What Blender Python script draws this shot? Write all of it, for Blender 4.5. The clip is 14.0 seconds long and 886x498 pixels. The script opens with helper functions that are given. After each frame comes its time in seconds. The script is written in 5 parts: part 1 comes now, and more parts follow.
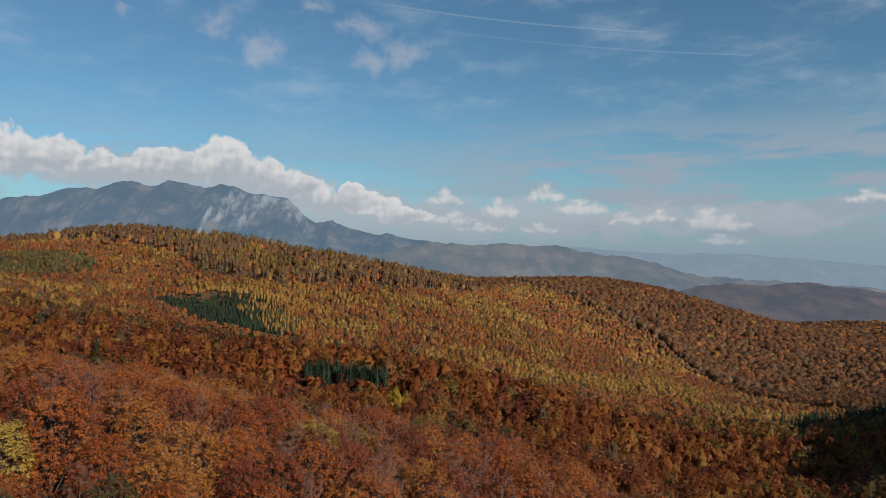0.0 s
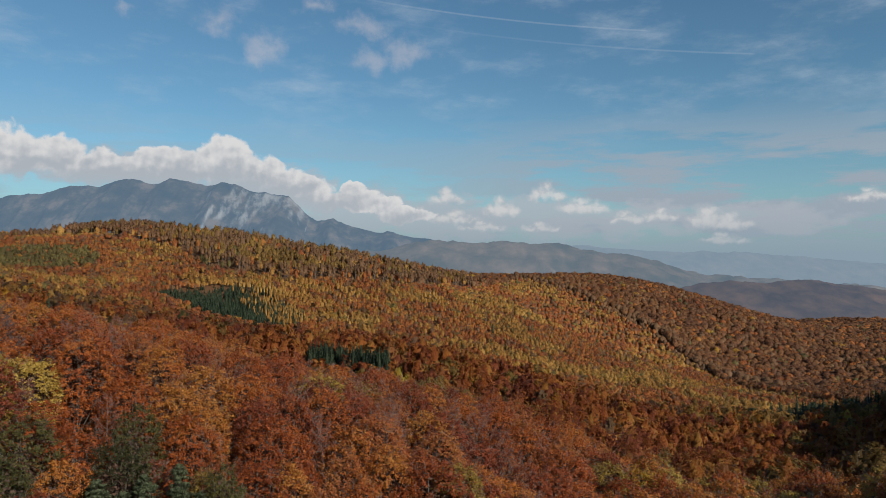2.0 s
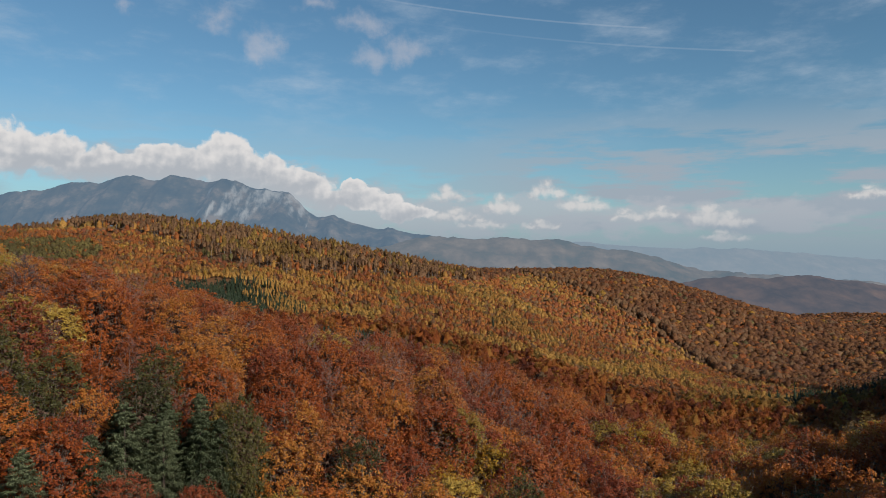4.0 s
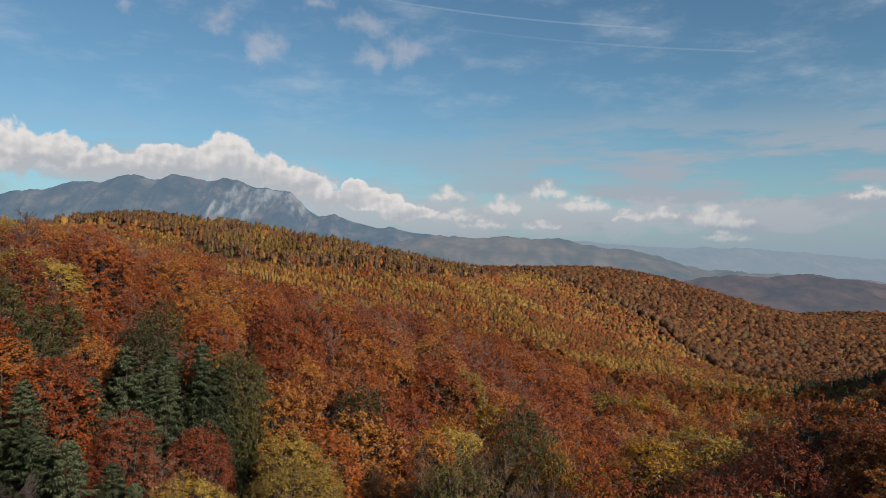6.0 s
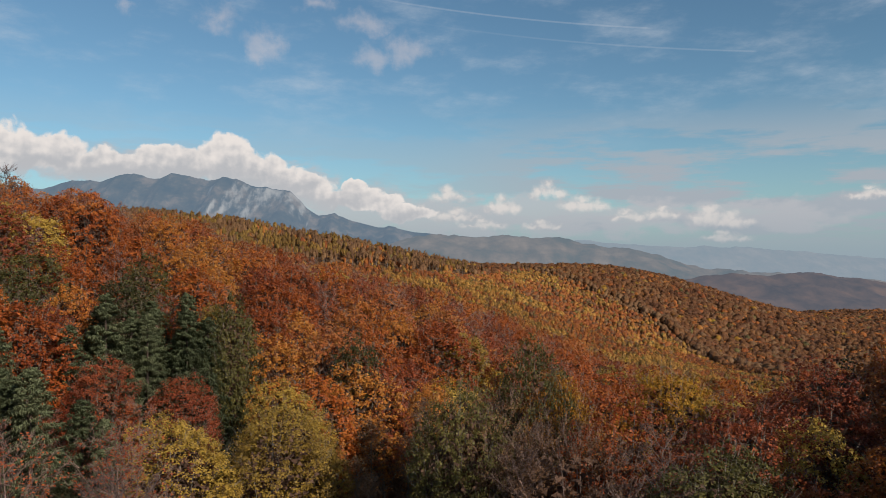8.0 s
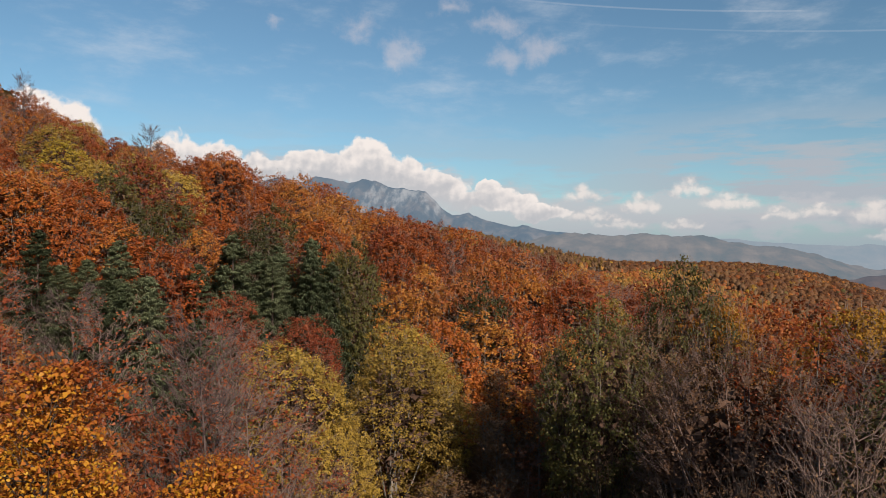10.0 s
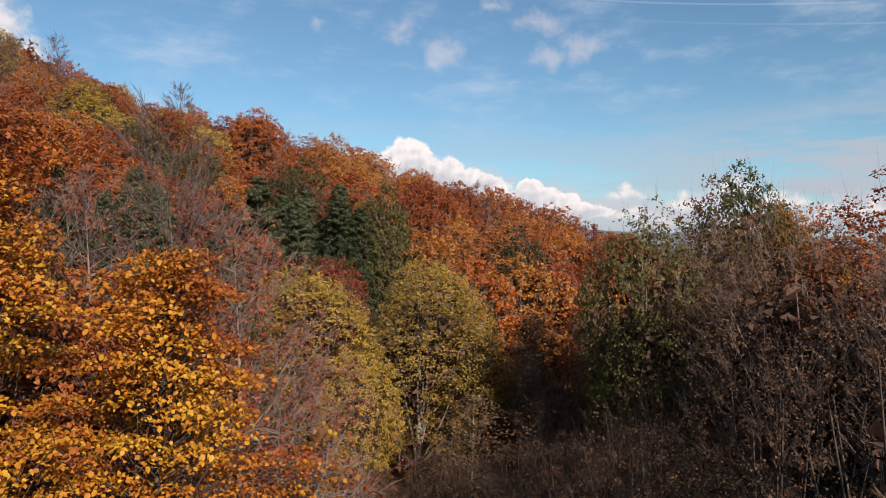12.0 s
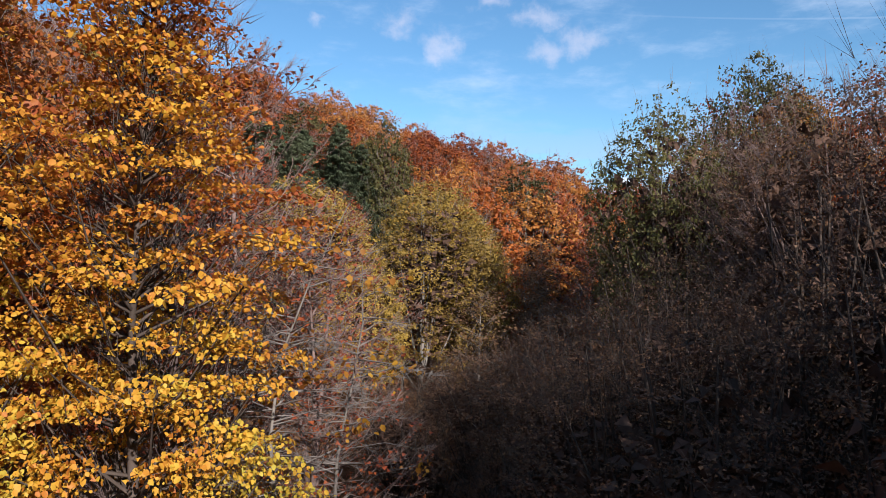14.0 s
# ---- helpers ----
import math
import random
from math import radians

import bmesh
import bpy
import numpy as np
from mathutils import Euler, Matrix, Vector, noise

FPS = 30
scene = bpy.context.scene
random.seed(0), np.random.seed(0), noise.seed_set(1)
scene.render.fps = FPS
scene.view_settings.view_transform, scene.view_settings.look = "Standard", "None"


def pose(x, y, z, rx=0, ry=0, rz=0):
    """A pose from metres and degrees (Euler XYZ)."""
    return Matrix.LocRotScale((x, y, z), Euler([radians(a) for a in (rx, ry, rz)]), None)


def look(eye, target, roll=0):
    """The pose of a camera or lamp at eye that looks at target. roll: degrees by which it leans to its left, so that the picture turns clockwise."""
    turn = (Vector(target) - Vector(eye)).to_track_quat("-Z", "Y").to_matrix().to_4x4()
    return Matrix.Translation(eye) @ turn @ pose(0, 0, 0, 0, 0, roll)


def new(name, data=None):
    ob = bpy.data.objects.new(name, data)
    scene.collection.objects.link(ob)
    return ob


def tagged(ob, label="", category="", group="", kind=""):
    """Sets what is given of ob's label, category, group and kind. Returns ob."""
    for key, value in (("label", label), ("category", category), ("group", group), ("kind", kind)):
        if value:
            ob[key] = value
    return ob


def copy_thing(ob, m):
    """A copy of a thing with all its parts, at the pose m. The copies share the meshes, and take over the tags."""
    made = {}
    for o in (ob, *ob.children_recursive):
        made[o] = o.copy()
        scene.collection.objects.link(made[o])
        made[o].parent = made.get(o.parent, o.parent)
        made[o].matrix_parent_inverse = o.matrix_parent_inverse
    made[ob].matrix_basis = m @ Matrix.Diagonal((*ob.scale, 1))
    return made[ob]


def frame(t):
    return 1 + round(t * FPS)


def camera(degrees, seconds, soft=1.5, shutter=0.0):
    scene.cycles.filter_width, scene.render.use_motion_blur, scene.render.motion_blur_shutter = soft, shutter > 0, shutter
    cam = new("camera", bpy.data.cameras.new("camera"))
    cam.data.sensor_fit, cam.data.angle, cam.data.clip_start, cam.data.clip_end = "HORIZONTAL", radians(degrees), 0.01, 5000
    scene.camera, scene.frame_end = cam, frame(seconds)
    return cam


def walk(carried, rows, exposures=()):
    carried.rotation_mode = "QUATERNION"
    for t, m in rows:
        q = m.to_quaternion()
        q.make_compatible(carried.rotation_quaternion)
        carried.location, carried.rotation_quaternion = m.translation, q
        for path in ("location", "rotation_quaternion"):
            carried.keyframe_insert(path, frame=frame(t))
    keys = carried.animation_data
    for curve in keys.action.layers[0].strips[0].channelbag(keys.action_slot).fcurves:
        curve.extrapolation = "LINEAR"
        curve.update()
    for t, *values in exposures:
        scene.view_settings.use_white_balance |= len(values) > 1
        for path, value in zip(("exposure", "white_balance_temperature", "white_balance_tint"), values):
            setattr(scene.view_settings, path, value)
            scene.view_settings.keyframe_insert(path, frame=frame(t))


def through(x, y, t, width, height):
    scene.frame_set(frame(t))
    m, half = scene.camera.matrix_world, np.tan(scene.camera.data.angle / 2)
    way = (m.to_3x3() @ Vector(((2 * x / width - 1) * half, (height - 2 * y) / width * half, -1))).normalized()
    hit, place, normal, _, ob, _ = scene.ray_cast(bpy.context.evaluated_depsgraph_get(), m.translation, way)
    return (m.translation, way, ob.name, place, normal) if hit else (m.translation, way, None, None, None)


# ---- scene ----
cam = camera(64.4, 14.0, soft=0.75)
# seconds, x, y, z, yaw, pitch, roll
PATH = [
    (0.0, 0.32, 12.61, 74.36, -0.11, 0.62, 0.0),
    (0.5, 0.44, 10.97, 72.78, -0.07, 0.62, 0.0),
    (1.0, 0.52, 9.34, 71.20, -0.06, 0.57, 0.0),
    (1.5, 0.52, 7.75, 69.62, -0.03, 0.57, 0.0),
    (2.0, 0.47, 6.21, 68.02, -0.01, 0.54, 0.0),
    (2.5, 0.37, 4.77, 66.42, -0.01, 0.48, 0.0),
    (3.0, 0.24, 3.44, 64.82, 0.00, 0.42, 0.0),
    (3.5, 0.10, 2.31, 63.23, 0.01, 0.37, 0.0),
    (4.0, -0.03, 1.42, 61.66, 0.02, 0.33, 0.0),
    (4.5, -0.13, 0.83, 60.12, 0.03, 0.29, 0.0),
    (5.0, -0.18, 0.60, 58.61, 0.04, 0.28, 0.0),
    (5.5, -0.16, 0.78, 57.16, 0.10, 0.31, 0.0),
    (6.0, -0.10, 1.37, 55.73, 0.09, 0.35, -0.05),
    (6.5, -0.04, 2.28, 54.28, 0.08, 0.37, -0.05),
    (7.0, -0.01, 3.41, 52.84, 0.09, 0.38, -0.05),
    (7.5, -0.04, 4.67, 51.32, 0.09, 0.38, -0.04),
    (8.0, -0.10, 6.04, 49.75, 0.09, 0.36, -0.01),
    (8.5, -0.16, 7.45, 48.18, 0.10, 0.34, 0.0),
    (9.0, -0.20, 8.89, 46.64, 0.45, 0.32, 0.0),
    (9.3, -0.20, 9.73, 45.75, 1.75, 0.32, 0.0),
    (9.5, -0.19, 10.29, 45.17, 4.08, 0.32, 0.0),
    (10.0, -0.11, 11.63, 43.81, 10.95, 0.37, -0.03),
    (10.5, -0.01, 12.81, 42.43, 13.91, 0.37, -0.05),
    (11.0, 0.03, 13.87, 41.04, 14.28, 0.39, -0.06),
    (11.5, -0.01, 14.82, 39.61, 14.32, 0.37, -0.05),
    (12.0, -0.11, 15.54, 38.29, 14.31, 0.35, 0.02),
    (12.5, -0.23, 15.97, 36.91, 14.34, 0.20, 0.12),
    (13.0, -0.41, 16.28, 35.54, 14.34, 0.09, 0.15),
    (13.5, -0.62, 16.68, 34.14, 14.25, 0.05, 0.12),
    (14.0, -0.84, 17.09, 32.75, 14.26, -0.02, 0.08),
]
# seconds, stops, kelvin, tint
EXPOSURES = [(0.0, -0.06, 6200, 9), (5.0, 0.05, 6450, 11), (7.0, 0.08, 6600, 12), (9.5, 0.24, 6850, 14), (12.5, 0.55, 6550, 16), (14.0, 0.75, 5850, 15)]
walk(cam, [(t, pose(x, y, z, 90 + p, r, w)) for t, x, y, z, w, p, r in PATH], EXPOSURES)

# ---------------------------------------------------------------- world and sun
SUN_AZ, SUN_EL = 138.0, 27.0   # degrees clockwise from +y, degrees up


def nodes_of(tree):
    tree.nodes.clear()

    def add(kind, **kw):
        n = tree.nodes.new(kind)
        for k, v in kw.items():
            if k == "inputs":
                for i, val in v.items():
                    n.inputs[i].default_value = val
            elif k == "op":
                n.operation = v
            elif k == "links":
                for i, src in v.items():
                    tree.links.new(src, n.inputs[i])
        return n
    return add


def build_world():
    world = bpy.data.worlds.new("sky")
    scene.world = world
    world.use_nodes = True
    tree = world.node_tree
    add = nodes_of(tree)

    def m(op, a, b=None, c=None):
        n = tree.nodes.new("ShaderNodeMath")
        n.operation = op
        for i, v in enumerate((a, b, c)):
            if v is None:
                continue
            if isinstance(v, (int, float)):
                n.inputs[i].default_value = v
            else:
                tree.links.new(v, n.inputs[i])
        return n.outputs[0]

    def mix(f, a, b):
        n = tree.nodes.new("ShaderNodeMix")
        n.data_type = "RGBA"
        for i, v in ((0, f), (6, a), (7, b)):
            if isinstance(v, (int, float)):
                n.inputs[i].default_value = v
            elif isinstance(v, tuple):
                n.inputs[i].default_value = (*v, 1)
            else:
                tree.links.new(v, n.inputs[i])
        return n.outputs[2]

    def step(v, lo, hi):
        n = tree.nodes.new("ShaderNodeMapRange")
        n.interpolation_type = "SMOOTHSTEP"
        tree.links.new(v, n.inputs[0])
        n.inputs[1].default_value, n.inputs[2].default_value = lo, hi
        return n.outputs[0]

    def noise_at(vec, scale, detail, rough, loc=(0, 0, 0), sc=(1, 1, 1), rot=0.0):
        mp = tree.nodes.new("ShaderNodeMapping")
        mp.inputs[1].default_value, mp.inputs[3].default_value = loc, sc
        mp.inputs[2].default_value = (0, 0, rot)
        tree.links.new(vec, mp.inputs[0])
        n = tree.nodes.new("ShaderNodeTexNoise")
        n.inputs["Scale"].default_value = scale
        n.inputs["Detail"].default_value = detail
        n.inputs["Roughness"].default_value = rough
        tree.links.new(mp.outputs[0], n.inputs[0])
        return n.outputs[0]

    sky = tree.nodes.new("ShaderNodeTexSky")
    sky.sky_type = "NISHITA"
    sky.sun_disc = False
    sky.sun_elevation, sky.sun_rotation = radians(SUN_EL), radians(SUN_AZ)
    sky.altitude, sky.air_density, sky.dust_density, sky.ozone_density = 700, 1.0, 0.6, 1.6

    tc = tree.nodes.new("ShaderNodeTexCoord")
    sep = tree.nodes.new("ShaderNodeSeparateXYZ")
    tree.links.new(tc.outputs["Generated"], sep.inputs[0])
    X, Y, Z = sep.outputs
    # azimuth and elevation in degrees, as a flat chart of the sky
    az = m("MULTIPLY", m("ARCTAN2", X, Y), 57.29578)
    el = m("MULTIPLY", m("ARCSINE", Z), 57.29578)
    comb = tree.nodes.new("ShaderNodeCombineXYZ")
    tree.links.new(az, comb.inputs[0])
    tree.links.new(el, comb.inputs[1])
    chart = comb.outputs[0]

    # heaped clouds: azimuth, elevation, half width, half height of each heap
    heaps_low = [
        (-31.2, 7.2, 3.2, 2.1), (-29.0, 7.2, 2.6, 1.9), (-26.6, 6.3, 3.7, 1.6), (-24.0, 6.1, 3.4, 1.6), (-22.5, 7.3, 1.6, 1.4),
        (-20.4, 6.6, 3.0, 1.9), (-17.1, 7.7, 2.5, 2.0), (-16.3, 6.6, 4.8, 2.0), (-13.3, 5.8, 3.3, 1.5), (-10.9, 5.4, 2.8, 1.4),
        (-10.2, 4.5, 3.3, 1.2), (-7.3, 5.4, 1.4, 0.9), (-6.6, 4.3, 2.8, 1.3), (-4.8, 4.1, 1.6, 1.0), (-2.9, 3.2, 2.9, 0.8)]
    heaps_far = [
        (0.3, 4.8, 1.8, 1.0), (1.2, 3.1, 2.4, 0.9), (4.8, 4.0, 1.8, 1.3), (8.5, 5.1, 1.8, 1.3), (11.4, 4.0, 2.5, 1.1),
        (-1.6, 3.4, 1.6, 0.7), (3.2, 2.4, 2.2, 0.7), (8.0, 2.3, 2.0, 0.6), (14.6, 3.0, 1.8, 0.8), (17.3, 3.2, 1.7, 0.9), (20.8, 2.9, 2.2, 1.4), (22.4, 2.6, 1.8, 1.0), (21.9, 1.3, 2.2, 0.7), (31.4, 4.3, 2.2, 0.8)]
    heaps_side = [(-41.0, 9.0, 5.0, 2.6), (-58.0, 9.0, 9.0, 4.0), (62.0, 7.0, 9.0, 3.0), (100.0, 9.0, 10.0, 4.0), (-110.0, 8.0, 12.0, 4.0), (170.0, 9.0, 14.0, 4.0)]
    heaps_low += heaps_side
    # every far heap is a clump: a broad foot, two shoulders and a higher knob
    heaps_far = [c for a, e, w, h in heaps_far for c in ((a, e - 0.15 * h, w, 0.75 * h), (a - 0.5 * w, e - 0.2 * h, 0.6 * w, 0.62 * h),
                                                          (a + 0.5 * w, e - 0.25 * h, 0.55 * w, 0.55 * h), (a - 0.08 * w, e + 0.30 * h, 0.5 * w, 0.66 * h))]
    heaps_far += [(-46.8, 15.4, 3.2, 3.2), (-49.0, 14.0, 4.0, 3.0), (-45.2, 13.6, 2.6, 2.2)]
    heaps_high = [(-17.8, 17.6, 2.4, 1.5), (-14.4, 16.0, 2.2, 2.0), (-15.0, 15.0, 1.3, 1.1), (-6.6, 18.0, 2.8, 1.3), (-3.2, 16.0, 3.4, 1.7),
                  (-6.1, 15.4, 2.3, 1.4), (-24.2, 18.0, 1.0, 0.9), (-10.2, 19.2, 2.2, 1.1)]

    # the air's turning bends every outline
    def bent(vec, scale, detail, amount):
        n = tree.nodes.new("ShaderNodeTexNoise")
        n.inputs["Scale"].default_value, n.inputs["Detail"].default_value, n.inputs["Roughness"].default_value = scale, detail, 0.55
        tree.links.new(vec, n.inputs[0])
        v = tree.nodes.new("ShaderNodeVectorMath")
        v.operation = "MULTIPLY_ADD"
        tree.links.new(n.outputs["Color"], v.inputs[0])
        v.inputs[1].default_value, v.inputs[2].default_value = (amount, amount, 0), (-amount / 2, -amount / 2, 0)
        w = tree.nodes.new("ShaderNodeVectorMath")
        w.operation = "ADD"
        tree.links.new(vec, w.inputs[0])
        tree.links.new(v.outputs[0], w.inputs[1])
        return w.outputs[0]
    curled = bent(bent(chart, 0.35, 2, 2.0), 0.9, 4, 1.2)
    ruffle = bent(chart, 1.3, 4, 0.85)

    def heap_field(heaps, vec=curled):
        total = None
        for a, e, w, h in heaps:
            mp = tree.nodes.new("ShaderNodeMapping")
            mp.inputs[1].default_value = (-a / w, -e / h, 0)
            mp.inputs[3].default_value = (1 / w, 1 / h, 1)
            tree.links.new(vec, mp.inputs[0])
            g = tree.nodes.new("ShaderNodeTexGradient")
            g.gradient_type = "QUADRATIC_SPHERE"
            tree.links.new(mp.outputs[0], g.inputs[0])
            total = g.outputs[1] if total is None else m("MAXIMUM", total, g.outputs[1])
        return m("POWER", total, 0.5)

    def ruffled(field, amount):
        return m("ADD", field, m("MULTIPLY", amount, m("MINIMUM", m("MULTIPLY", field, 5.0), 1.0)))

    billow = noise_at(chart, 0.62, 7, 0.58)
    soft_1 = noise_at(chart, 0.42, 3, 0.5)
    soft_2 = noise_at(chart, 0.42, 3, 0.5, loc=(0.30, -0.42, 0))
    fine_1 = noise_at(chart, 1.3, 3, 0.55)
    fine_2 = noise_at(chart, 1.3, 3, 0.55, loc=(0.26, -0.40, 0))
    relief = m("ADD", m("MULTIPLY", m("SUBTRACT", soft_1, soft_2), 2.0), m("MULTIPLY", m("SUBTRACT", fine_1, fine_2), 0.6))
    rough = m("SUBTRACT", billow, 0.5)
    bank = ruffled(heap_field(heaps_low), m("MULTIPLY", rough, 0.75))
    # the bank's flat base runs level over the mountain and sinks beyond it
    base = m("ADD", 6.7, m("MULTIPLY", m("MAXIMUM", m("ADD", az, 16.0), 0.0), -0.30))
    over = m("SUBTRACT", el, base)
    bank_a = m("MULTIPLY", step(bank, 0.10, 0.30), m("ADD", 0.30, m("MULTIPLY", step(over, -2.2, -0.2), 0.70)))
    bank_edge = m("SUBTRACT", 1.0, step(bank, 0.16, 0.75))
    shade = m("ADD", m("ADD", 0.22, relief), m("ADD", m("MULTIPLY", bank_edge, 0.25), m("MULTIPLY", over, 0.30)))
    bank_c = mix(step(shade, 0.0, 1.0), (4.5, 4.75, 5.05), (7.6, 7.35, 7.1))
    puff = ruffled(heap_field(heaps_far, ruffle), m("MULTIPLY", m("SUBTRACT", noise_at(chart, 1.0, 6, 0.6, loc=(2, 9, 0)), 0.5), 1.15))
    puff_a = m("MULTIPLY", step(puff, 0.10, 0.95), 0.85)
    puff_c = mix(step(m("ADD", m("MULTIPLY", relief, 1.3), m("MULTIPLY", puff, 0.9)), 0.0, 0.8), (4.7, 4.8, 5.0), (7.0, 6.75, 6.5))
    high = ruffled(heap_field(heaps_high), m("MULTIPLY", m("SUBTRACT", noise_at(chart, 0.55, 6, 0.62, loc=(3, 7, 0)), 0.5), 2.0))
    high_a = m("MULTIPLY", step(high, 0.05, 1.15), 0.45)
    heaps_soft = [(-24.0, 6.4, 11.0, 1.7), (-14.0, 5.2, 8.0, 2.6), (-7.0, 3.6, 8.0, 2.7), (0.0, 2.9, 8.0, 2.6), (7.0, 2.9, 8.0, 2.3), (15.0, 2.7, 8.0, 2.0), (23.0, 2.9, 9.0, 1.7)]
    dim = ruffled(heap_field(heaps_soft), m("MULTIPLY", m("SUBTRACT", noise_at(chart, 0.5, 6, 0.6, loc=(1, 4, 0), sc=(0.6, 1.4, 1)), 0.5), 2.2))
    dim_a = m("MULTIPLY", step(dim, 0.05, 0.60), 0.75)

    # thin sheets: stretched veils near the horizon, combed wisps higher up
    veil = noise_at(chart, 0.30, 5, 0.6, loc=(11, 2, 0), sc=(0.28, 1.6, 1))
    band = m("MULTIPLY", step(el, 0.0, 2.0), m("SUBTRACT", 1.0, step(el, 6.0, 12.5)))
    veil_a = m("MULTIPLY", m("MULTIPLY", step(veil, 0.42, 0.56), band), m("ADD", 0.35, m("MULTIPLY", step(az, -4.0, 16.0), 0.60)))
    wisp = noise_at(chart, 0.16, 7, 0.62, loc=(5, 1, 0), sc=(0.7, 1.9, 1), rot=0.30)
    wisp_a = m("MULTIPLY", step(wisp, 0.46, 0.84), m("MULTIPLY", step(el, 7.0, 13.0), 0.50))

    # vapour trails: two long thin lines
    def trail(a0, e0, a1, e1, wide, strong, fade):
        dx, dy = a1 - a0, e1 - e0
        ln = math.hypot(dx, dy)
        along = m("ADD", m("MULTIPLY", m("SUBTRACT", az, a0), dx / ln / ln), m("MULTIPLY", m("SUBTRACT", el, e0), dy / ln / ln))
        off = m("ABSOLUTE", m("ADD", m("MULTIPLY", m("SUBTRACT", az, a0), -dy / ln), m("MULTIPLY", m("SUBTRACT", el, e0), dx / ln)))
        line = m("SUBTRACT", 1.0, step(off, wide * 0.3, wide))
        ends = m("MULTIPLY", step(along, 0.0, fade), m("SUBTRACT", 1.0, step(along, 0.985, 1.0)))
        return m("MULTIPLY", m("MULTIPLY", line, ends), strong)
    trail_1 = trail(-12.0, 20.7, 16.4, 17.1, 0.09, 0.12, 0.5)
    trail_2 = trail(-10.0, 19.2, 24.2, 14.7, 0.09, 0.10, 1.0)

    # moist haze low over the land
    haze = m("POWER", m("SUBTRACT", 1.0, m("MINIMUM", m("MAXIMUM", m("DIVIDE", el, 13.0), 0.0), 1.0)), 2.2)
    tone = tree.nodes.new("ShaderNodeMix")
    tone.data_type, tone.blend_type = "RGBA", "MULTIPLY"
    tone.inputs[0].default_value, tone.inputs[7].default_value = 1.0, (0.64, 0.87, 0.89, 1)
    tree.links.new(sky.outputs[0], tone.inputs[6])
    col = mix(m("MULTIPLY", haze, 0.80), tone.outputs[2], (2.7, 4.0, 4.75))
    col = mix(wisp_a, col, (5.6, 6.2, 6.8))
    col = mix(veil_a, col, (3.6, 4.1, 4.65))
    col = mix(m("MAXIMUM", trail_1, trail_2), col, (7.4, 7.6, 7.9))
    col = mix(high_a, col, (5.6, 5.4, 5.7))
    col = mix(dim_a, col, (4.55, 4.8, 5.15))
    col = mix(puff_a, col, puff_c)
    col = mix(bank_a, col, bank_c)
    low_haze = m("MULTIPLY", m("SUBTRACT", 1.0, step(el, -1.0, 4.5)), 0.75)
    col = mix(low_haze, col, (2.75, 3.45, 4.05))
    bg = tree.nodes.new("ShaderNodeBackground")
    bg.inputs[1].default_value = 0.095
    tree.links.new(col, bg.inputs[0])
    out = tree.nodes.new("ShaderNodeOutputWorld")
    tree.links.new(bg.outputs[0], out.inputs[0])


build_world()
sun_data = bpy.data.lights.new("sun", "SUN")
sun_data.energy, sun_data.angle, sun_data.color = 5.0, radians(0.55), (1.0, 0.91, 0.78)
sun = new("sun", sun_data)
_a, _e = radians(SUN_AZ), radians(SUN_EL)
SUN_DIR = Vector((math.sin(_a) * math.cos(_e), math.cos(_a) * math.cos(_e), math.sin(_e)))
sun.matrix_world = look(SUN_DIR * 300, (0, 0, 0))

# ---------------------------------------------------------------- materials


def material(name):
    mat = bpy.data.materials.new(name)
    mat.use_nodes = True
    return mat, mat.node_tree, nodes_of(mat.node_tree)


def ramp_node(tree, fac, stops):
    n = tree.nodes.new("ShaderNodeValToRGB")
    tree.links.new(fac, n.inputs[0])
    el = n.color_ramp.elements
    while len(el) < len(stops):
        el.new(0.5)
    for e, (p, c) in zip(el, stops):
        e.position, e.color = p, (*c, 1)
    return n.outputs[0]


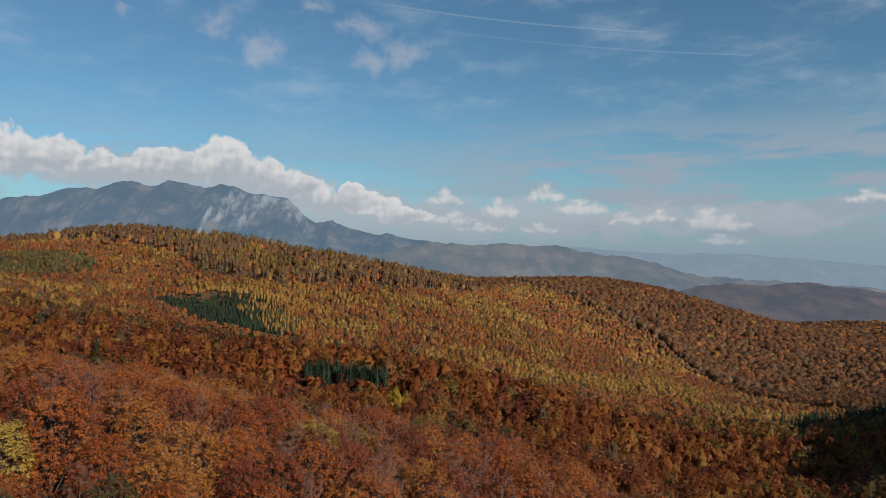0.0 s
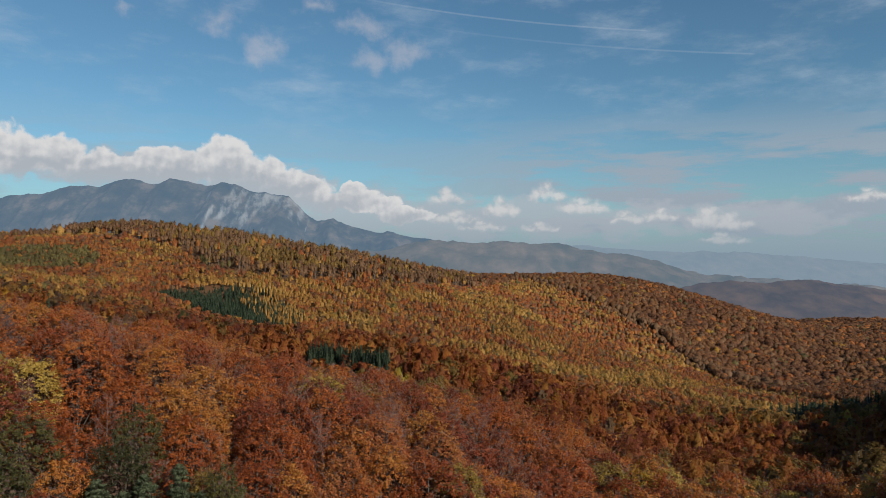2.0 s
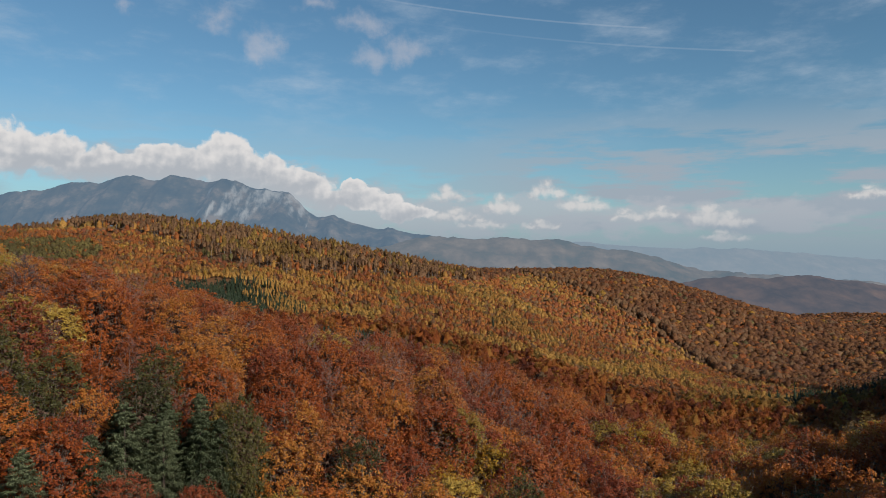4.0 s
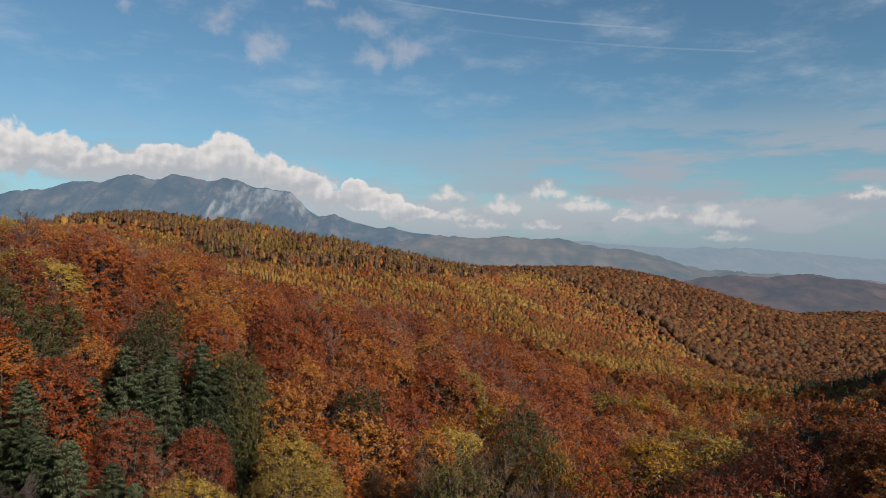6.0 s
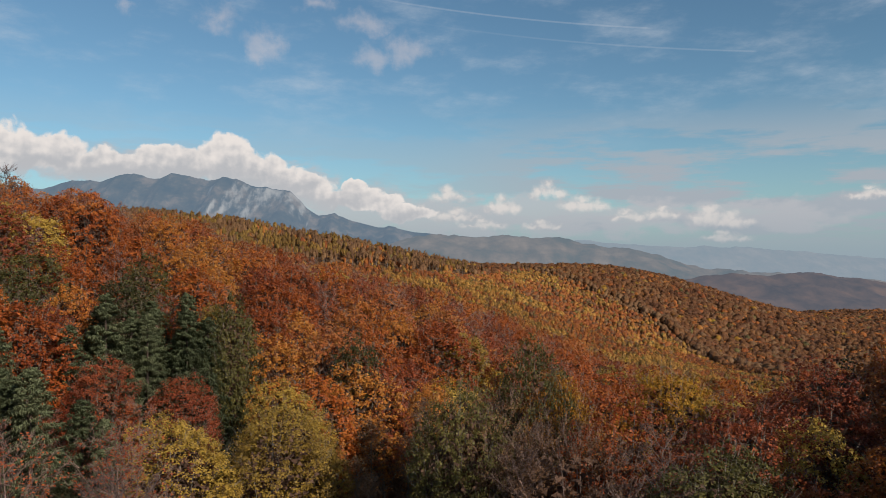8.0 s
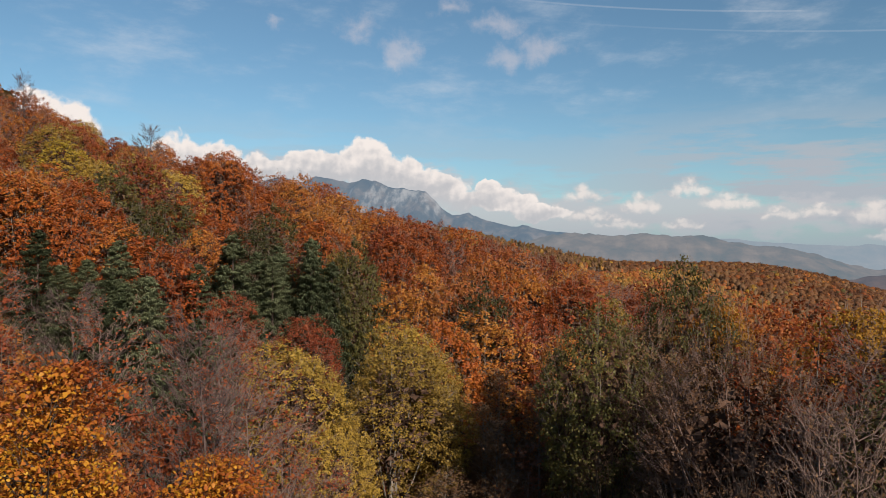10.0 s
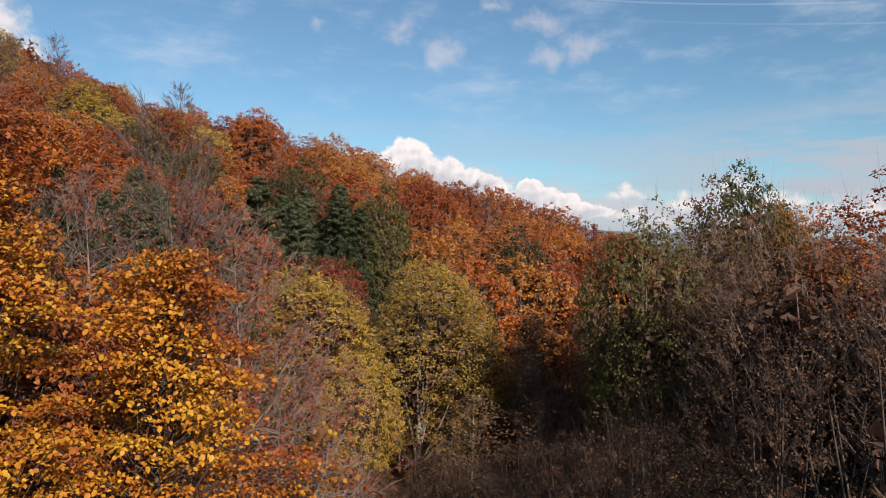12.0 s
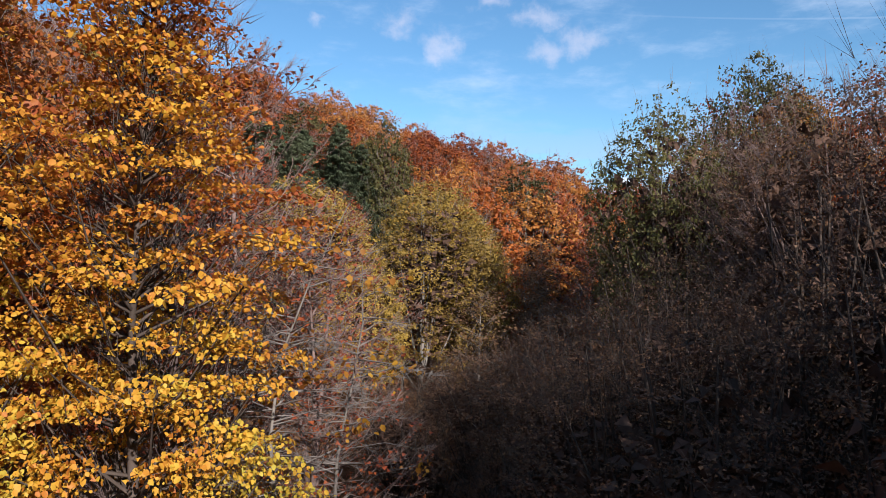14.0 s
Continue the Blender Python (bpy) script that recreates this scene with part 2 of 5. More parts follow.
def leaf_material(name, stops, through=0.35, cell=0.0, patch=0.22, spread=0.5, sway=1.3, gloss=0.25, rise=0.0):
    """Foliage: colour runs through the stops by leaf, by bough and by tree. cell: size of one crown where many trees share a mesh."""
    mat, tree, add = material(name)
    geo = tree.nodes.new("ShaderNodeNewGeometry")
    if cell:
        tc = geo.outputs["Position"]
        vor = tree.nodes.new("ShaderNodeTexVoronoi")
        vor.voronoi_dimensions = "2D"
        vor.inputs["Scale"].default_value = 1 / cell
        tree.links.new(tc, vor.inputs["Vector"])
        sepc = tree.nodes.new("ShaderNodeSeparateColor")
        tree.links.new(vor.outputs["Color"], sepc.inputs[0])
        per_tree = sepc.outputs[0]
    else:
        info = tree.nodes.new("ShaderNodeObjectInfo")
        per_tree = info.outputs["Random"]
        tcn = tree.nodes.new("ShaderNodeTexCoord")
        tc = tcn.outputs["Object"]
    nz = tree.nodes.new("ShaderNodeTexNoise")
    nz.inputs["Scale"].default_value = patch
    nz.inputs["Detail"].default_value = 3
    tree.links.new(tc, nz.inputs["Vector"])

    def m(op, a, b):
        n = tree.nodes.new("ShaderNodeMath")
        n.operation = op
        for i, v in enumerate((a, b)):
            if isinstance(v, (int, float)):
                n.inputs[i].default_value = v
            else:
                tree.links.new(v, n.inputs[i])
        return n.outputs[0]
    f = m("ADD", m("MULTIPLY", m("SUBTRACT", per_tree, 0.5), spread), m("MULTIPLY", m("SUBTRACT", nz.outputs[0], 0.5), sway))
    f = m("ADD", f, m("MULTIPLY", m("SUBTRACT", geo.outputs["Random Per Island"], 0.5), 0.45))
    f = m("ADD", f, 0.5)
    if rise:
        # sun leaves high in the crown turn first
        sepz = tree.nodes.new("ShaderNodeSeparateXYZ")
        tree.links.new(tc, sepz.inputs[0])
        f = m("ADD", f, m("MULTIPLY", m("SUBTRACT", sepz.outputs[2], 11.5), -rise))
    if cell:
        nf = tree.nodes.new("ShaderNodeTexNoise")
        nf.inputs["Scale"].default_value, nf.inputs["Detail"].default_value, nf.inputs["Roughness"].default_value = 1.6, 5, 0.75
        tree.links.new(tc, nf.inputs["Vector"])
        f = m("ADD", f, m("MULTIPLY", m("SUBTRACT", nf.outputs[0], 0.5), 2.2))
    col = ramp_node(tree, f, stops)
    dif = tree.nodes.new("ShaderNodeBsdfPrincipled")
    dif.inputs["Roughness"].default_value = 0.55
    dif.inputs["Specular IOR Level"].default_value = gloss
    tr = tree.nodes.new("ShaderNodeBsdfTranslucent")
    tree.links.new(col, dif.inputs["Base Color"])
    tree.links.new(col, tr.inputs[0])
    if cell:
        bump = tree.nodes.new("ShaderNodeBump")
        bump.inputs["Strength"].default_value, bump.inputs["Distance"].default_value = 0.7, 0.7
        tree.links.new(nf.outputs[0], bump.inputs["Height"])
        tree.links.new(bump.outputs[0], dif.inputs["Normal"])
        tree.links.new(bump.outputs[0], tr.inputs["Normal"])
    mx = tree.nodes.new("ShaderNodeMixShader")
    mx.inputs[0].default_value = through
    tree.links.new(dif.outputs[0], mx.inputs[1])
    tree.links.new(tr.outputs[0], mx.inputs[2])
    out = tree.nodes.new("ShaderNodeOutputMaterial")
    tree.links.new(mx.outputs[0], out.inputs[0])
    return mat


def bark_material(name, dark, light, scale=3.0):
    mat, tree, add = material(name)
    tc = tree.nodes.new("ShaderNodeTexCoord")
    mp = tree.nodes.new("ShaderNodeMapping")
    mp.inputs[3].default_value = (1, 1, 0.25)
    tree.links.new(tc.outputs["Object"], mp.inputs[0])
    nz = tree.nodes.new("ShaderNodeTexNoise")
    nz.inputs["Scale"].default_value, nz.inputs["Detail"].default_value = scale, 6
    tree.links.new(mp.outputs[0], nz.inputs["Vector"])
    col = ramp_node(tree, nz.outputs[0], [(0.3, dark), (0.7, light)])
    b = tree.nodes.new("ShaderNodeBsdfPrincipled")
    b.inputs["Roughness"].default_value = 0.9
    b.inputs["Specular IOR Level"].default_value = 0.15
    tree.links.new(col, b.inputs["Base Color"])
    bump = tree.nodes.new("ShaderNodeBump")
    bump.inputs["Strength"].default_value, bump.inputs["Distance"].default_value = 0.6, 0.03
    tree.links.new(nz.outputs[0], bump.inputs["Height"])
    tree.links.new(bump.outputs[0], b.inputs["Normal"])
    out = tree.nodes.new("ShaderNodeOutputMaterial")
    tree.links.new(b.outputs[0], out.inputs[0])
    return mat


def ground_material():
    mat, tree, add = material("leaf_litter")
    geo = tree.nodes.new("ShaderNodeNewGeometry")
    cols = []
    for scale, detail in ((0.02, 6), (1.7, 8)):
        nz = tree.nodes.new("ShaderNodeTexNoise")
        nz.inputs["Scale"].default_value, nz.inputs["Detail"].default_value = scale, detail
        tree.links.new(geo.outputs["Position"], nz.inputs["Vector"])
        cols.append(nz.outputs[0])
    a = ramp_node(tree, cols[0], [(0.35, (0.10, 0.05, 0.026)), (0.65, (0.15, 0.075, 0.035))])
    c = ramp_node(tree, cols[1], [(0.3, (0.05, 0.028, 0.016)), (0.5, (0.14, 0.068, 0.03)), (0.7, (0.24, 0.12, 0.05))])
    mx = tree.nodes.new("ShaderNodeMix")
    mx.data_type = "RGBA"
    mx.inputs[0].default_value = 0.55
    tree.links.new(a, mx.inputs[6])
    tree.links.new(c, mx.inputs[7])
    b = tree.nodes.new("ShaderNodeBsdfPrincipled")
    b.inputs["Roughness"].default_value = 0.95
    b.inputs["Specular IOR Level"].default_value = 0.1
    tree.links.new(mx.outputs[2], b.inputs["Base Color"])
    bump = tree.nodes.new("ShaderNodeBump")
    bump.inputs["Strength"].default_value, bump.inputs["Distance"].default_value = 0.8, 0.2
    tree.links.new(cols[1], bump.inputs["Height"])
    tree.links.new(bump.outputs[0], b.inputs["Normal"])
    out = tree.nodes.new("ShaderNodeOutputMaterial")
    tree.links.new(b.outputs[0], out.inputs[0])
    return mat


def distance_material(name, stops, rock, haze_light, veil, rock_amount=0.0, rock_at=None):
    """Far land behind many kilometres of air: woods and bare rock, with the haze's light put in as a glow."""
    mat, tree, add = material(name)
    geo = tree.nodes.new("ShaderNodeNewGeometry")
    nz = tree.nodes.new("ShaderNodeTexNoise")
    nz.inputs["Scale"].default_value, nz.inputs["Detail"].default_value = 0.006, 9
    nz.inputs["Roughness"].default_value = 0.68
    tree.links.new(geo.outputs["Position"], nz.inputs["Vector"])
    col = ramp_node(tree, nz.outputs[0], stops)
    if rock_amount:
        sep = tree.nodes.new("ShaderNodeSeparateXYZ")
        tree.links.new(geo.outputs["Normal"], sep.inputs[0])
        n2 = tree.nodes.new("ShaderNodeTexNoise")
        n2.inputs["Scale"].default_value, n2.inputs["Detail"].default_value = 0.020, 9
        n2.inputs["Roughness"].default_value = 0.7
        # ribs and gullies run down the face
        ribs = tree.nodes.new("ShaderNodeMapping")
        ribs.inputs[2].default_value, ribs.inputs[3].default_value = (0, 0.25, 0), (1.0, 0.5, 0.35)
        tree.links.new(geo.outputs["Position"], ribs.inputs[0])
        tree.links.new(ribs.outputs[0], n2.inputs["Vector"])
        sm = tree.nodes.new("ShaderNodeMath")
        sm.operation = "MULTIPLY_ADD"
        tree.links.new(n2.outputs[0], sm.inputs[0])
        sm.inputs[1].default_value = 0.9
        inv = tree.nodes.new("ShaderNodeMath")
        inv.operation = "SUBTRACT"
        inv.inputs[0].default_value = 0.62
        tree.links.new(sep.outputs[2], inv.inputs[1])
        tree.links.new(inv.outputs[0], sm.inputs[2])
        mr = tree.nodes.new("ShaderNodeMapRange")
        mr.interpolation_type = "SMOOTHSTEP"
        mr.inputs[1].default_value, mr.inputs[2].default_value = 0.54 - rock_amount, 0.82 - rock_amount
        # bare rock breaks out most round one high face
        mpg = tree.nodes.new("ShaderNodeMapping")
        cx, cz, wx, wz = rock_at
        mpg.inputs[1].default_value, mpg.inputs[3].default_value = (-cx / wx, 0, -cz / wz), (1 / wx, 0, 1 / wz)
        tree.links.new(geo.outputs["Position"], mpg.inputs[0])
        gr = tree.nodes.new("ShaderNodeTexGradient")
        gr.gradient_type = "SPHERICAL"
        tree.links.new(mpg.outputs[0], gr.inputs[0])
        both = tree.nodes.new("ShaderNodeMath")
        both.operation = "MULTIPLY_ADD"
        tree.links.new(gr.outputs[1], both.inputs[0])
        both.inputs[1].default_value = 0.42
        tree.links.new(sm.outputs[0], both.inputs[2])
        tree.links.new(both.outputs[0], mr.inputs[0])
        mx = tree.nodes.new("ShaderNodeMix")
        mx.data_type = "RGBA"
        tree.links.new(mr.outputs[0], mx.inputs[0])
        tree.links.new(col, mx.inputs[6])
        mx.inputs[7].default_value = (*rock, 1)
        col = mx.outputs[2]
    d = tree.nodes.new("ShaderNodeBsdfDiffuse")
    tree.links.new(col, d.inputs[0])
    # haze is mixed into the surface as emission
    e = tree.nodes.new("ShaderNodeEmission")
    e.inputs[0].default_value = (*haze_light, 1)
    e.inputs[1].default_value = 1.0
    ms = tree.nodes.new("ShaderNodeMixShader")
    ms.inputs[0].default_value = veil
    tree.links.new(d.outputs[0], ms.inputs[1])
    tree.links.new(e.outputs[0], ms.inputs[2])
    out = tree.nodes.new("ShaderNodeOutputMaterial")
    tree.links.new(ms.outputs[0], out.inputs[0])
    return mat


# autumn colours: darker to lighter
ORANGE = [(0.0, (0.21, 0.050, 0.017)), (0.35, (0.38, 0.102, 0.023)), (0.65, (0.47, 0.160, 0.033)), (1.0, (0.50, 0.24, 0.050))]
RED = [(0.0, (0.16, 0.040, 0.022)), (0.4, (0.31, 0.080, 0.033)), (0.75, (0.40, 0.124, 0.042)), (1.0, (0.42, 0.185, 0.053))]
OLIVE = [(0.0, (0.15, 0.094, 0.022)), (0.4, (0.32, 0.205, 0.038)), (0.75, (0.45, 0.295, 0.052)), (1.0, (0.54, 0.36, 0.072))]
YELLOW = [(0.0, (0.22, 0.070, 0.014)), (0.3, (0.40, 0.165, 0.018)), (0.65, (0.55, 0.290, 0.026)), (1.0, (0.53, 0.39, 0.048))]
AMBER = [(0.0, (0.20, 0.050, 0.014)), (0.35, (0.38, 0.115, 0.018)), (0.7, (0.52, 0.21, 0.024)), (1.0, (0.54, 0.30, 0.038))]
BROWN = [(0.0, (0.12, 0.060, 0.032)), (0.5, (0.20, 0.105, 0.050)), (1.0, (0.28, 0.160, 0.074))]
GREEN = [(0.0, (0.040, 0.042, 0.014)), (0.5, (0.085, 0.080, 0.023)), (1.0, (0.18, 0.155, 0.042))]
UMBER = [(0.0, (0.095, 0.040, 0.020)), (0.5, (0.165, 0.072, 0.031)), (1.0, (0.25, 0.115, 0.042))]
SPRUCE = [(0.0, (0.034, 0.043, 0.023)), (0.5, (0.066, 0.080, 0.043)), (1.0, (0.105, 0.120, 0.066))]
PALE = [(0.0, (0.27, 0.125, 0.030)), (0.5, (0.42, 0.215, 0.050)), (1.0, (0.52, 0.31, 0.080))]


def duller(stops, k):
    """The same colours mixed towards a dark brown by k."""
    return [(p, tuple(a * (1 - k) + b * k for a, b in zip(c, (0.115, 0.064, 0.034)))) for p, c in stops]


def deeper(stops, k, warm=1.0):
    return [(p, (c[0] * k * warm, c[1] * k, c[2] * k / warm)) for p, c in stops]


COLOURS = dict(orange=ORANGE, red=RED, olive=OLIVE, yellow=YELLOW, brown=BROWN, green=GREEN, spruce=SPRUCE, pale=PALE, amber=AMBER, umber=UMBER)
LEAF = {k: leaf_material(f"{k}_leaves", deeper(v, {"spruce": 1.6, "brown": 0.80, "yellow": 0.68, "olive": 0.88}.get(k, 0.75), 1.12 if k in ("red", "orange") else 1.0), 0.2 if k == "spruce" else 0.30, spread=0.85, gloss=0.08 if k == "spruce" else 0.25) for k, v in COLOURS.items()}
LEAF["umber"] = leaf_material("withered_leaves", [(0.0, (0.070, 0.038, 0.026)), (0.5, (0.135, 0.072, 0.042)), (1.0, (0.21, 0.125, 0.065))], 0.25, spread=0.85, gloss=0.15)
LEAF["maple"] = leaf_material("maple_leaves", [(0.0, (0.287, 0.071, 0.018)), (0.2, (0.435, 0.149, 0.021)), (0.45, (0.550, 0.267, 0.025)), (0.75, (0.573, 0.367, 0.037)), (1.0, (0.482, 0.402, 0.057))], 0.35, patch=0.33, spread=0.2, sway=2.1, rise=0.055)
FAR_COLOURS = dict(COLOURS, spruce=[(0.0, (0.009, 0.017, 0.008)), (0.5, (0.022, 0.034, 0.016)), (1.0, (0.042, 0.056, 0.027))], olive=[(0.0, (0.13, 0.075, 0.022)), (0.5, (0.23, 0.135, 0.034)), (1.0, (0.34, 0.21, 0.050))])
WOODS = {k: leaf_material(f"{k}_wood_leaves", duller(deeper(v, {"brown": 1.35, "umber": 1.0, "green": 1.9}.get(k, 1.08)), {"spruce": 0.0, "pale": 0.10, "olive": 0.15, "umber": 0.0, "orange": 0.32}.get(k, 0.45)), 0.1 if k == "spruce" else 0.3, cell=7.5, patch=0.014, spread=0.35) for k, v in FAR_COLOURS.items()}
WOODS_NEAR = {k: leaf_material(f"{k}_slope_leaves", v if k == "spruce" else deeper(v, 0.73), 0.1 if k == "spruce" else 0.40, cell=6.0, patch=0.035, spread=0.9) for k, v in FAR_COLOURS.items() if k != "amber"}
BARK = bark_material("grey_bark", (0.07, 0.058, 0.048), (0.24, 0.21, 0.18))
BARK_DARK = bark_material("brown_bark", (0.035, 0.026, 0.02), (0.10, 0.075, 0.06))
TWIG = bark_material("twig_bark", (0.110, 0.074, 0.062), (0.235, 0.162, 0.138))
BARE_TWIG = bark_material("bare_twig_bark", (0.062, 0.043, 0.040), (0.130, 0.092, 0.084))
LEAF["twig"] = BARE_TWIG
# dark brown that stands in for the shade inside crowns
SHADE_BROWN = bark_material("shade_brown", (0.060, 0.035, 0.025), (0.125, 0.073, 0.050))
DRY = bark_material("dry_wood", (0.09, 0.076, 0.066), (0.23, 0.20, 0.18))
LITTER = ground_material()

# ---------------------------------------------------------------- the lie of the land
BROAD = [(-600, 1280, 69.3), (-1100, 1000, 6.8), (-250, 1300, 18.9), (150, 1600, -1.7), (500, 1800, 96.4), (950, 1600, -73.9),
         (-350, 750, -66.1), (200, 850, -34.1), (550, 1200, -137.4), (0, 1150, 17.5), (-850, 700, -12.4), (700, 700, 2.6),
         (0, 2200, -72.7), (900, 2200, -96.6), (-500, 500, 51.4), (330, 420, -79.9)]
MIDDLE = [(-160, 90, 58.7), (-60, 220, -87.5), (20, 320, 67.0), (130, 250, -101.9), (260, 180, 95.2), (-200, 420, -3.2),
          (100, 60, -45.1), (0, -90, -112.9), (430, 370, 85.0), (-40, 120, -11.8), (30, 180, 77.5), (70, -40, 106.4)]
# the last hill lies out of view, added to shade the ravine
NEAR = [(-75, 88, 8.4), (-35, 75, -20.9), (0, 50, -35.8), (-12, 120, -0.9), (15, 100, -41.4), (22, 185, 7.2), (42, 35, 9.6),
        (-35, 35, 24.8), (65, 150, -12.4), (-5, 10, -21.7), (-52, 60, -16.4), (8, 62, 26.4), (-8, 98, 31.0), (30, 70, -5.6), (46, 4, 2.5)]


def land(x, y):
    """Height of the ground, by hills of three widths; far out it sinks to a plain."""
    x, y = np.asarray(x, float), np.asarray(y, float)
    z = 67.9 - 0.0383 * np.clip(x, -1200, 1500) - 0.0373 * np.clip(y, -600, 2300)
    for wide, hills in ((330, BROAD), (120, MIDDLE), (34, NEAR)):
        for cx, cy, h in hills:
            z = z + h * np.exp(-((x - cx) ** 2 + (y - cy) ** 2) / (2 * wide * wide))
    z = z - 48 * np.exp(-((x + 765) ** 2 + (y - 1180) ** 2) / (2 * 85 * 85))
    r = np.hypot(x, y - 600)
    k = np.clip((r - 1300) / 1200, 0, 1)
    k = k * k * (3 - 2 * k)
    return z * (1 - k) + (-140) * k


def mesh_from(name, verts, tris):
    verts, tris = np.asarray(verts, np.float32), np.asarray(tris, np.int32)
    me = bpy.data.meshes.new(name)
    n, k = tris.shape
    me.vertices.add(len(verts))
    me.vertices.foreach_set("co", verts.ravel())
    me.loops.add(n * k)
    me.loops.foreach_set("vertex_index", tris.ravel())
    me.polygons.add(n)
    me.polygons.foreach_set("loop_start", np.arange(n, dtype=np.int32) * k)
    me.update(calc_edges=True)
    return me


def smooth(me):
    me.polygons.foreach_set("use_smooth", np.ones(len(me.polygons), bool))
    return me


def part(name, me, mat, parent, label=""):
    if not me.materials:
        me.materials.append(mat)
    ob = new(name, me)
    ob.parent = parent
    if label:
        tagged(ob, label)
    return ob


def sheet(name, xs, ys, height):
    """A grid of quads over the product of xs and ys."""
    gx, gy = np.meshgrid(xs, ys)
    v = np.stack([gx, gy, height(gx, gy)], -1).reshape(-1, 3)
    nx, ny = len(xs), len(ys)
    i = np.arange(nx * ny).reshape(ny, nx)
    f = np.stack([i[:-1, :-1], i[:-1, 1:], i[1:, 1:], i[1:, :-1]], -1).reshape(-1, 4)
    return smooth(mesh_from(name, v, f))


def fractal(x, y, scale, octaves, seed, ridged=False):
    """Cheap value noise in numpy, 0 to 1."""
    total, amp, norm = 0, 1.0, 0
    for o in range(octaves):
        u, v = x / scale * 2 ** o + seed * 17.3, y / scale * 2 ** o + seed * 9.1
        iu, iv = np.floor(u), np.floor(v)
        fu, fv = u - iu, v - iv
        fu, fv = fu * fu * (3 - 2 * fu), fv * fv * (3 - 2 * fv)

        def h(a, b):
            s = np.sin(a * 127.1 + b * 311.7 + seed * 74.7) * 43758.5453
            return s - np.floor(s)
        n = (h(iu, iv) * (1 - fu) + h(iu + 1, iv) * fu) * (1 - fv) + (h(iu, iv + 1) * (1 - fu) + h(iu + 1, iv + 1) * fu) * fv
        if ridged:
            n = 1 - np.abs(2 * n - 1)
        total, norm, amp = total + n * amp, norm + amp, amp * 0.52
    return total / norm


def build_ground():
    # finer near the walk, coarser far out, in one sheet
    s = np.linspace(-1, 1, 281)
    xs = 4700 * np.sign(s) * (0.035 * np.abs(s) + 0.965 * np.abs(s) ** 3.2)
    ys = 60 + xs
    me = sheet("ground", xs, ys, lambda x, y: land(x, y) + 0.7 * (fractal(x, y, 9, 3, 2) - 0.5))
    me.materials.append(LITTER)
    tagged(new("ground", me), "sloping forest floor covered with brown fallen leaves", "ground", kind="structure")


build_ground()

# far mountains and ridges
WOOD_FAR = [(0.36, (0.025, 0.032, 0.028)), (0.5, (0.10, 0.070, 0.050)), (0.64, (0.20, 0.14, 0.10))]


def build_mountain():
    px = np.array([-3300, -2660, -2450, -2250, -2110, -1995, -1880, -1790, -1720, -1650, -1515, -1420, -1285, -1215, -1170, -1080, -930, -890, -826, -757, -666, -551, -459, -230, 7, 400])
    pz = np.array([330, 424, 454, 500, 486, 505, 532, 509, 493, 521, 516, 491, 506, 489, 468, 464, 440, 399, 333, 287, 287, 252, 241, 195, 149, 20])

    def h(x, y):
        crest = np.interp(x, px, pz) - 6 + 34 * (fractal(x, 0 * x, 80, 6, 6) - 0.5)
        t = np.clip((y - 3450) / 800, 0, 1)
        back = np.clip((y - 4250) / 420, 0, 1)
        wob = 90 * (fractal(x, y, 300, 3, 2) - 0.5)
        spur = fractal(x + wob, y * 0.30 + 0.2 * x, 330, 6, 5, True) - 0.55
        gully = fractal(x + 2 * wob, y * 0.22, 85, 5, 8, True) - 0.55
        z = -130 + (crest + 130) * (t ** 1.15 - 0.35 * back)
        z = z + spur * 300 * t * (1.08 - t) * 2.4 + gully * 85 * (0.15 + t) * (1.12 - t) * np.clip((crest - 120) / 250, 0, 1)
        cliff = np.exp(-((x + 1250) / 360) ** 2) * np.clip(t * 1.5 - 0.5, 0, 1)
        return z + cliff * 70 * (fractal(x * 1.5, y * 0.4, 130, 5, 12, True) - 0.5) * (1.15 - t)
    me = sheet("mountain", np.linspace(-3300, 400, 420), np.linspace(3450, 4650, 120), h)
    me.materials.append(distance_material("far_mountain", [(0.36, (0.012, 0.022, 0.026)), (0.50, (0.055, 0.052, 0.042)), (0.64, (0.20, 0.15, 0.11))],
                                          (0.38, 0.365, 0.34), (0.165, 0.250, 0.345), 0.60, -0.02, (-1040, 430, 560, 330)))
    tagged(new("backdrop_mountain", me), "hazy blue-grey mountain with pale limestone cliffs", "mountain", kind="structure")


def build_ridge(name, label, x0, x1, y0, depth, px, pz, rough, mat, seed, base=-150):
    def h(x, y):
        crest = np.interp(x, px, pz)
        t = np.clip((y - y0) / depth, 0, 1)
        back = np.clip((y - y0 - depth) / depth, 0, 1)
        return base + (crest - base) * (t ** 0.9 - back) + rough * (fractal(x + 0.4 * y, y, depth * 0.5, 6, seed, True) - 0.55) * t * (1 - 0.85 * t) * 2 + rough * 0.10 * (fractal(x, y, depth * 0.07, 3, seed + 1) - 0.5)
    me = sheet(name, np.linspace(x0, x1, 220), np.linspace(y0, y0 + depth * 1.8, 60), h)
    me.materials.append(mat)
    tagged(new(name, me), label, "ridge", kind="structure")


